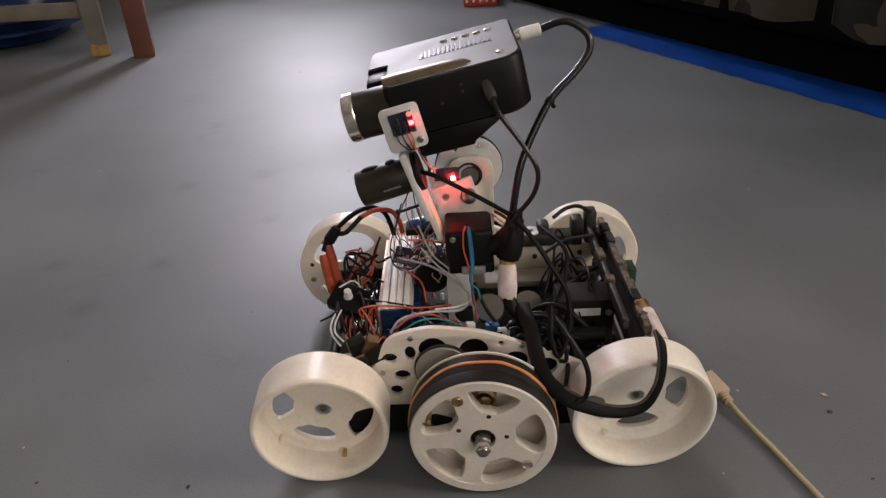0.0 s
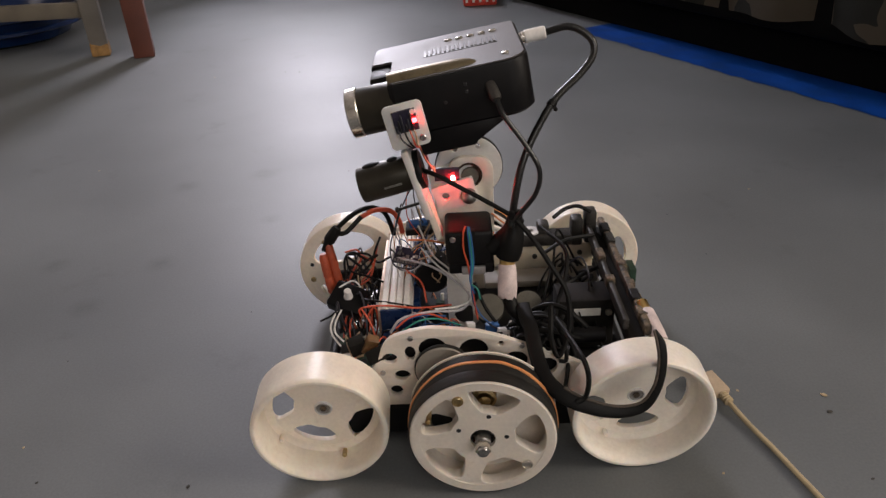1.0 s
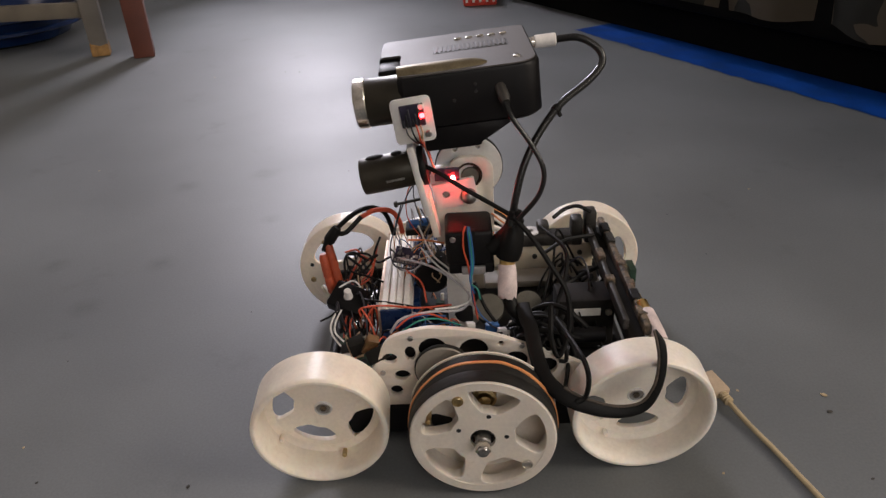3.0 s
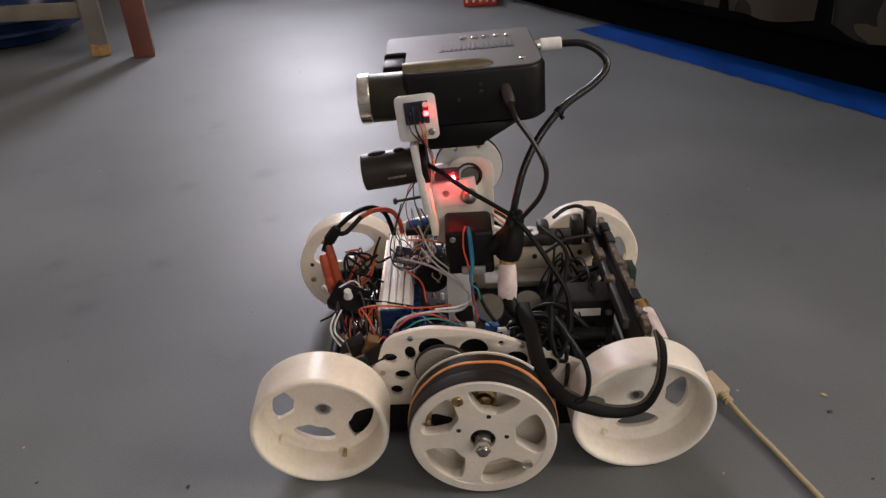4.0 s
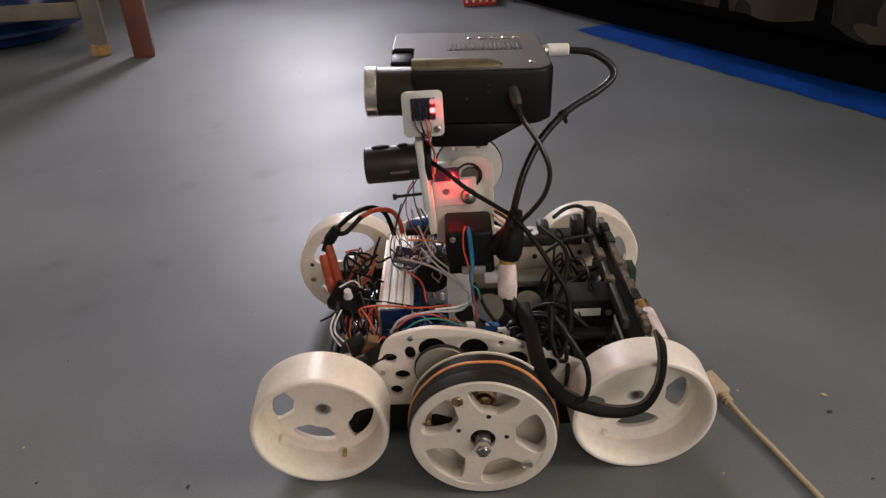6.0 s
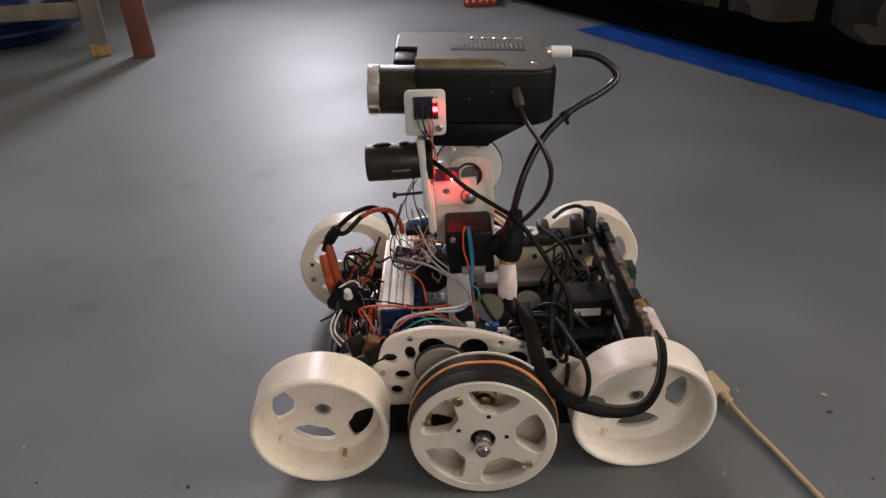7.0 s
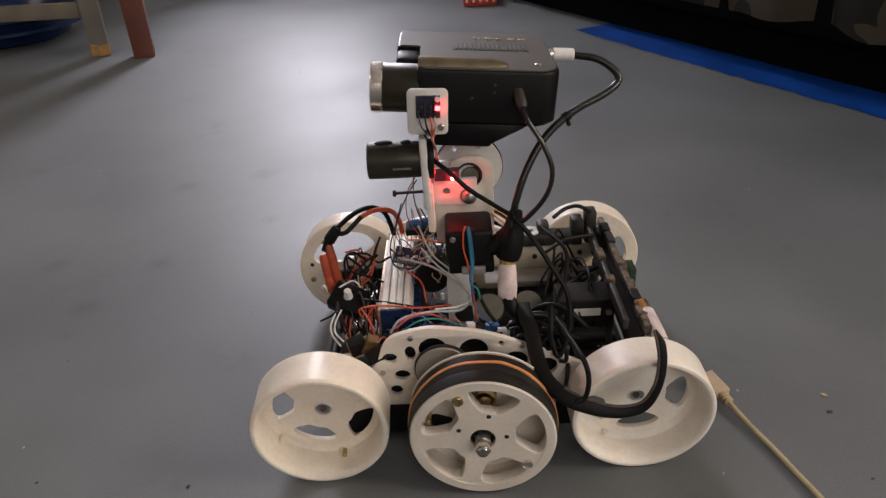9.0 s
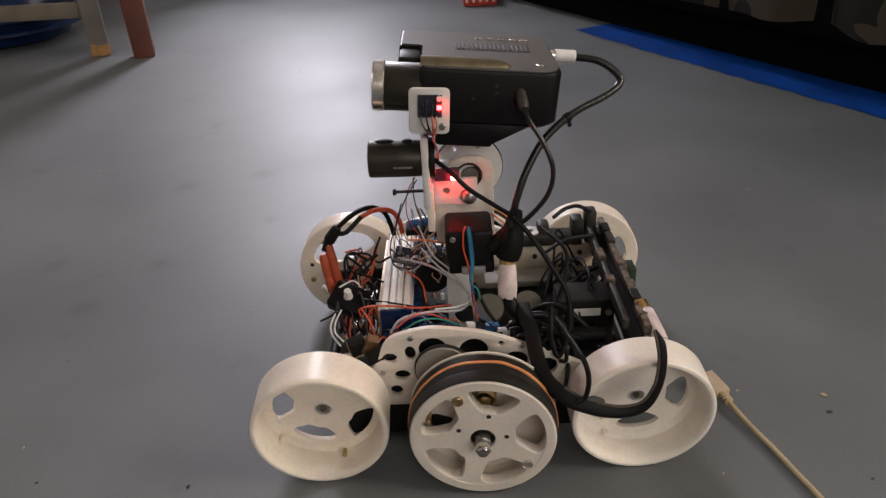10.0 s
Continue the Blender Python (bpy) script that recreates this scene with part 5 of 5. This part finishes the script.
wire("wire", "wire_green", 0.00078, (-0.0036, 0.1100, 0.1852), (-0.0035, 0.1055, 0.1812), (-0.0025, 0.1040, 0.1681), (-0.0017, 0.1020, 0.1518), (-0.0037, 0.1000, 0.1375), (0.0018, 0.0980, 0.1317), (0.0039, 0.0960, 0.1225), parent=robot)
wire("wire", "wire_dark", 0.00078, (-0.0031, 0.1010, 0.1380), (-0.0019, 0.0980, 0.1187), (0.0058, 0.0930, 0.1059), (0.0156, 0.0900, 0.0968), (0.0248, 0.0890, 0.0952), (0.0358, 0.0880, 0.0988), parent=robot)
wire("wire", "wire_red", 0.00082, (-0.068, 0.075, 0.111), (-0.056, 0.080, 0.118), (-0.040, 0.090, 0.114), (-0.021, 0.085, 0.108), parent=robot)
wire("wire", "wire_green", 0.00082, (-0.063, 0.075, 0.108), (-0.049, 0.080, 0.114), (-0.033, 0.085, 0.112), (-0.014, 0.080, 0.108), parent=robot)
wire("wire", "wire_blue", 0.00082, (-0.073, 0.075, 0.107), (-0.061, 0.080, 0.115), (-0.045, 0.090, 0.113), (-0.026, 0.090, 0.111), parent=robot)
wire("wire", "wire_orange", 0.00095, (-0.057, 0.150, 0.154), (-0.041, 0.150, 0.153), (-0.025, 0.150, 0.149), parent=robot)
wire("wire", "wire_orange", 0.00082, (0.018, 0.150, 0.177), (0.025, 0.150, 0.170), (0.033, 0.150, 0.163), parent=robot)
wire("wire", "wire_tan", 0.00082, (-0.054, 0.150, 0.145), (-0.041, 0.150, 0.153), (-0.030, 0.155, 0.161), parent=robot)
wire("wire", "wire_dark", 0.00068, (-0.062, 0.170, 0.181), (-0.069, 0.170, 0.159), (-0.075, 0.160, 0.141), (-0.071, 0.150, 0.128), (-0.055, 0.145, 0.127), parent=robot)
wire("wire", "wire_dark", 0.00068, (-0.045, 0.170, 0.175), (-0.038, 0.165, 0.160), (-0.044, 0.155, 0.148), parent=robot)
wire("wire", "rubber_black", 0.00109, (-0.117, 0.170, 0.131), (-0.100, 0.180, 0.125), (-0.090, 0.180, 0.115), (-0.077, 0.170, 0.126), parent=robot)
wire("wire", "rubber_black", 0.00095, (-0.118, 0.170, 0.128), (-0.114, 0.160, 0.119), (-0.098, 0.155, 0.115), (-0.083, 0.150, 0.111), parent=robot)
wire("wire", "rubber_black", 0.00095, (-0.115, 0.150, 0.112), (-0.104, 0.165, 0.121), (-0.091, 0.175, 0.127), parent=robot)
wire("wire", "rubber_black", 0.00088, (-0.101, 0.120, 0.113), (-0.070, 0.110, 0.113), (-0.040, 0.100, 0.112), parent=robot)
wire("wire", "rubber_black", 0.00088, (-0.120, 0.110, 0.111), (-0.128, 0.110, 0.103), (-0.138, 0.110, 0.098), parent=robot)
wire("wire", "wire_white", 0.00088, (-0.046, 0.150, 0.145), (-0.032, 0.135, 0.135), (-0.012, 0.120, 0.125), (-0.003, 0.108, 0.118), (-0.013, 0.100, 0.114), (-0.035, 0.092, 0.117), parent=robot)
wire("wire", "wire_tan", 0.00082, (-0.037, 0.160, 0.165), (-0.044, 0.155, 0.151), (-0.034, 0.150, 0.139), (-0.050, 0.150, 0.133), parent=robot)
wire("wire", "wire_dark", 0.00082, (-0.076, 0.170, 0.135), (-0.070, 0.165, 0.130), (-0.074, 0.160, 0.126), (-0.065, 0.155, 0.120), (-0.048, 0.150, 0.126), parent=robot)
wire("wire", "wire_grey", 0.00082, (-0.071, 0.150, 0.128), (-0.058, 0.147, 0.123), (-0.047, 0.150, 0.130), (-0.052, 0.152, 0.139), (-0.062, 0.152, 0.137), parent=robot)
wire("wire", "rubber_black", 0.00122, (-0.119, 0.160, 0.106), (-0.120, 0.170, 0.125), (-0.112, 0.175, 0.130), (-0.099, 0.175, 0.121), (-0.089, 0.175, 0.126), parent=robot)
wire("wire", "rubber_black", 0.00122, (-0.117, 0.172, 0.127), (-0.105, 0.168, 0.116), (-0.110, 0.160, 0.106), parent=robot)
wire("wire", "rubber_black", 0.00109, (-0.115, 0.162, 0.108), (-0.097, 0.170, 0.118), (-0.091, 0.180, 0.130), (-0.086, 0.185, 0.140), parent=robot)
wire("wire", "wire_red", 0.00095, (-0.120, 0.176, 0.130), (-0.109, 0.178, 0.131), (-0.105, 0.175, 0.123), (-0.113, 0.168, 0.114), (-0.117, 0.160, 0.106), parent=robot)
wire("wire", "wire_red", 0.00095, (-0.089, 0.185, 0.134), (-0.093, 0.175, 0.118), (-0.097, 0.165, 0.108), (-0.105, 0.155, 0.106), parent=robot)
wire("bundle_cable", "rubber_black", 0.0028, (0.029, 0.095, 0.094), (0.049, 0.088, 0.110), (0.067, 0.082, 0.108), (0.077, 0.072, 0.095), (0.081, 0.060, 0.080), parent=robot)
wire("bundle_cable", "rubber_black", 0.0025, (0.033, 0.075, 0.096), (0.052, 0.075, 0.102), (0.070, 0.070, 0.101), (0.088, 0.075, 0.092), parent=robot)
wire("bundle_cable", "rubber_black", 0.0024, (0.041, 0.100, 0.100), (0.059, 0.095, 0.114), (0.075, 0.088, 0.114), (0.093, 0.080, 0.100), parent=robot)


def tangle(count, seed, x, y, z, hues, rise, thick):
    """Short loose wires that arch from point to point inside a block of the robot."""
    rng = random.Random(seed)
    for i in range(count):
        a = Vector((rng.uniform(*x), rng.uniform(*y), rng.uniform(*z)))
        b = Vector((rng.uniform(*x), rng.uniform(*y), rng.uniform(*z)))
        if (b - a).length > 0.07:
            b = a + (b - a).normalized() * 0.07
        mid = (a + b) / 2 + Vector((rng.uniform(-0.012, 0.012), rng.uniform(-0.012, 0.012), rng.uniform(0.2, 1.0) * rise))
        q1 = a.lerp(mid, 0.5) + Vector((rng.uniform(-0.006, 0.006), rng.uniform(-0.006, 0.006), 0.004))
        q2 = mid.lerp(b, 0.5) + Vector((rng.uniform(-0.006, 0.006), rng.uniform(-0.006, 0.006), 0.004))
        wire("wire", rng.choice(hues), rng.uniform(*thick), a, q1, mid, q2, b, parent=robot)


DARK = ("rubber_black", "wire_dark", "rubber_black")
tangle(46, 3, (-0.128, -0.092), (0.075, 0.215), (0.060, 0.080), DARK + DARK + ("wire_red", "wire_tan"), 0.050, (0.0005, 0.0010))
tangle(34, 4, (-0.085, -0.005), (0.068, 0.105), (0.070, 0.088), DARK + ("wire_red", "wire_blue", "wire_blue", "wire_green", "wire_white", "wire_orange"), 0.030, (0.0005, 0.0008))
tangle(34, 5, (-0.070, -0.028), (0.150, 0.205), (0.085, 0.112), DARK + ("wire_tan", "wire_white", "wire_grey", "wire_blue", "wire_orange"), 0.062, (0.0004, 0.0007))
tangle(20, 6, (0.040, 0.118), (0.070, 0.220), (0.055, 0.078), DARK, 0.060, (0.0008, 0.0014))
tangle(16, 9, (0.030, 0.080), (0.058, 0.098), (0.070, 0.100), DARK, 0.028, (0.0008, 0.0017))
tangle(14, 7, (0.000, 0.050), (0.070, 0.110), (0.055, 0.070), DARK + ("wire_red", "wire_white"), 0.030, (0.0005, 0.0009))


def usb_plug():
    """The flat beige plug at the end of the cable that lies on the floor."""
    a, b = Vector((0.2270, 0.0805, 0.0080)), Vector((0.2164, 0.1133, 0.0100))
    root = tagged(new("usb_cable"), "beige cable with a flat plug lying on the floor", "cable")
    FLOOR_CABLE.parent = root
    m = Matrix.Translation(a) @ (b - a).to_track_quat("Z", "X").to_matrix().to_4x4()
    bm = bmesh.new()
    box(bm, -0.0045, 0.0045, -0.0085, 0.0085, 0.012, 0.040, 0.0016, 2, m)
    part("plug", bm, "beige_plastic", root, "flat beige plug body")
    for i in range(4):
        bm = bmesh.new()
        lathe(bm, [(0.0034, 0), (0.0044, 0.0004), (0.0044, 0.0018), (0.0034, 0.0022)], m @ Matrix.Translation((0, 0, 0.0015 + 0.0028 * i)), 16)
        part("strain_rib", bm, "cable_beige", root)


usb_plug()


def specks():
    """Crumbs and dirt specks on the floor."""
    rng = random.Random(11)
    spots = [(-0.5792, 1.3145, "crumb", 0.0016), (-0.4091, 1.3276, "dirt", 0.0018), (-0.3733, 1.3208, "dirt", 0.0018), (-0.6259, 0.7407, "crumb", 0.0012), (-0.2552, 0.2771, "dirt", 0.0009), (-0.4181, 0.0710, "crumb", 0.0012), (-0.3848, 0.0277, "dirt", 0.0012), (-0.2499, 0.0161, "dirt", 0.0017), (0.2435, 0.1058, "crumb", 0.0013), (0.3189, 0.0944, "crumb", 0.0024), (0.3138, 0.0726, "dirt", 0.0020), (0.1958, 0.0064, "crumb", 0.0010), (0.3112, -0.0060, "dirt", 0.0012), (0.4191, 0.5422, "crumb", 0.0012), (-0.1855, 0.6855, "dirt", 0.0010), (0.2979, 0.3609, "dirt", 0.0008), (0.2801, 0.4736, "dirt", 0.0008), (-0.4351, 0.1987, "dirt", 0.0008)]
    for x, y, m, r in spots:
        bm = bmesh.new()
        bmesh.ops.create_icosphere(bm, subdivisions=1, radius=r)
        for v in bm.verts:
            v.co *= 1 + 0.4 * noise.noise(v.co * 900 + Vector((x * 50, y * 50, 0)))
            v.co.z = v.co.z * 0.35 + r * 0.3
            v.co.x *= 1.5
        ob = tagged(part("crumb" if m == "crumb" else "dirt_speck", bm, m), "small crumb of dirt on the painted floor", "dirt", "specks on the floor")
        ob.matrix_basis = pose(x, y, 0, 0, 0, rng.uniform(0, 180))


specks()

# ---------------------------------------------------------------- moving parts
# seconds and the head's tilt, nose down, in degrees
TILTS = [(0.0, 17.6), (0.5, 16.9), (1.0, 15.35), (1.5, 14.1), (2.0, 12.8), (2.5, 11.75), (4.0, 7.85), (4.5, 6.8), (5.0, 5.85), (5.5, 4.9), (7.0, 2.4), (7.5, 2.15), (8.0, 1.8), (8.5, 1.35), (9.0, 1.0), (9.5, 0.42), (10.0, 0.0)]


def bending(name, material, r, count, anchor, lowered, raised, label, tie=-1, carrier=None):
    """A cable from the head to the base in short rigid links; gives the links and their rows."""
    lead = [(carrier or HEAD_POSE)(a) @ anchor for t, a in TILTS]
    shapes = []
    for (t, a), p in zip(TILTS, lead):
        k = a / TILTS[0][1]
        shapes.append(spline([p] + [Vector(u) * k + Vector(v) * (1 - k) for u, v in zip(lowered, raised)], 10))
    lines = []
    for s in shapes:
        d = [0.0]
        for u, v in zip(s, s[1:]):
            d.append(d[-1] + (v - u).length)
        pts = []
        for i in range(count + 1):
            want, j = d[-1] * i / count, 0
            while j < len(d) - 2 and d[j + 1] < want:
                j += 1
            f = (want - d[j]) / max(1e-9, d[j + 1] - d[j])
            pts.append(s[j].lerp(s[j + 1], f))
        lines.append(pts)
    end = lines[0][-1]
    bm = bmesh.new()
    lathe(bm, [(r * 0.9, -0.004), (r * 1.35, -0.003), (r * 1.35, 0.003), (r * 0.9, 0.004)], Matrix.Translation(end), 14)
    collar = part(name, bm, material, robot, label)
    longest = max((p[i + 1] - p[i]).length for p in lines for i in range(count))
    me, out = None, []
    for i in range(count):
        h = longest / 2
        if me is None:
            bm = bmesh.new()
            lathe(bm, [(r * 0.45, -h - r * 0.85), (r * 0.85, -h - r * 0.5), (r, -h - r * 0.1), (r, -h), (r, -h * 0.9), (r, h * 0.9), (r, h), (r, h + r * 0.1), (r * 0.85, h + r * 0.5), (r * 0.45, h + r * 0.85)], Matrix(), 14)
            ob = part("cable_link", bm, material, collar)
            me = ob.data
        else:
            ob = new("cable_link", me)
            ob.parent = collar
        if i == tie:
            bm = bmesh.new()
            lathe(bm, [(r, -0.0022), (r * 1.28, -0.0020), (r * 1.28, 0.0020), (r, 0.0022)], Matrix(), 14)
            box(bm, -0.0014, 0.0014, -r - 0.0055, -r, -0.0014, 0.0014, 0.0003, 1)
            ob = part("cable_tie", bm, "rubber_black", collar)
        rows = []
        for (t, a), p in zip(TILTS, lines):
            u, v = p[i], p[i + 1]
            rows.append((t, Matrix.Translation((u + v) / 2) @ (v - u).to_track_quat("Z", "Y").to_matrix().to_4x4()))
        out.append((ob, rows))
    return out


def HEAD_POSE(a):
    return pose(*PIVOT, 0, -a, 0)


def MOUNT_POSE(a):
    return pose(*AXIS, 0, -a, 0)


FRAME = Matrix.Translation((0.0022, 0.020, 0.0762)) @ TILT
LINKS = []
LINKS += bending("signal_cable", "cable_gloss", 0.0031, 52, FRAME @ Vector((0.088, 0.020, 0.0165)),
                 [(0.083, 0.185, 0.331), (0.100, 0.180, 0.322), (0.102, 0.175, 0.309), (0.090, 0.165, 0.295), (0.069, 0.150, 0.279), (0.053, 0.135, 0.257), (0.041, 0.122, 0.234), (0.035, 0.114, 0.208), (0.033, 0.112, 0.191)],
                 [(0.112, 0.185, 0.297), (0.126, 0.180, 0.288), (0.129, 0.175, 0.280), (0.115, 0.165, 0.273), (0.087, 0.150, 0.265), (0.062, 0.135, 0.250), (0.046, 0.122, 0.229), (0.037, 0.114, 0.208), (0.033, 0.112, 0.191)],
                 "thick black video cable bending to the base", 27)
LINKS += bending("power_cable", "cable_gloss", 0.0020, 34, FRAME @ Matrix.Translation((0.0365, -0.060, 0.0062)) @ pose(0, 0, 0, -55, 0, 12) @ Vector((0, 0, -0.012)),
                 [(0.023, 0.100, 0.283), (0.039, 0.095, 0.261), (0.050, 0.090, 0.242), (0.048, 0.090, 0.223), (0.037, 0.095, 0.204), (0.031, 0.100, 0.192)],
                 [(0.045, 0.100, 0.277), (0.055, 0.095, 0.261), (0.062, 0.090, 0.241), (0.058, 0.090, 0.220), (0.044, 0.095, 0.199), (0.033, 0.100, 0.189)],
                 "thin black power cable")
LINKS += bending("webcam_cable", "rubber_black", 0.0019, 18, PIVOT - AXIS + Vector((-0.030, -0.022, 0.0235)),
                 [(-0.029, 0.120, 0.228), (-0.010, 0.115, 0.219), (0.011, 0.108, 0.209), (0.031, 0.100, 0.199)],
                 [(-0.017, 0.120, 0.231), (-0.002, 0.115, 0.217), (0.015, 0.108, 0.207), (0.031, 0.100, 0.199)],
                 "thin black webcam cable", carrier=MOUNT_POSE)
LINKS += bending("sensor_wire", "wire_tan", 0.0009, 8, Vector((-0.026, -0.050, 0.058)),
                 [(-0.042, 0.120, 0.255), (-0.037, 0.130, 0.237), (-0.030, 0.140, 0.225)],
                 [(-0.029, 0.120, 0.260), (-0.026, 0.130, 0.245), (-0.030, 0.140, 0.229)], "thin tan sensor wire")
LINKS += bending("sensor_wire", "wire_dark", 0.0009, 8, Vector((-0.031, -0.050, 0.058)),
                 [(-0.046, 0.120, 0.256), (-0.038, 0.130, 0.245), (-0.034, 0.145, 0.223)],
                 [(-0.035, 0.115, 0.266), (-0.027, 0.130, 0.248), (-0.026, 0.145, 0.228)], "thin dark sensor wire")


def motions():
    walk(HEAD, [(t, HEAD_POSE(a)) for t, a in TILTS])
    walk(MOUNT, [(t, MOUNT_POSE(a)) for t, a in TILTS])
    for link, rows in LINKS:
        walk(link, rows)


motions()
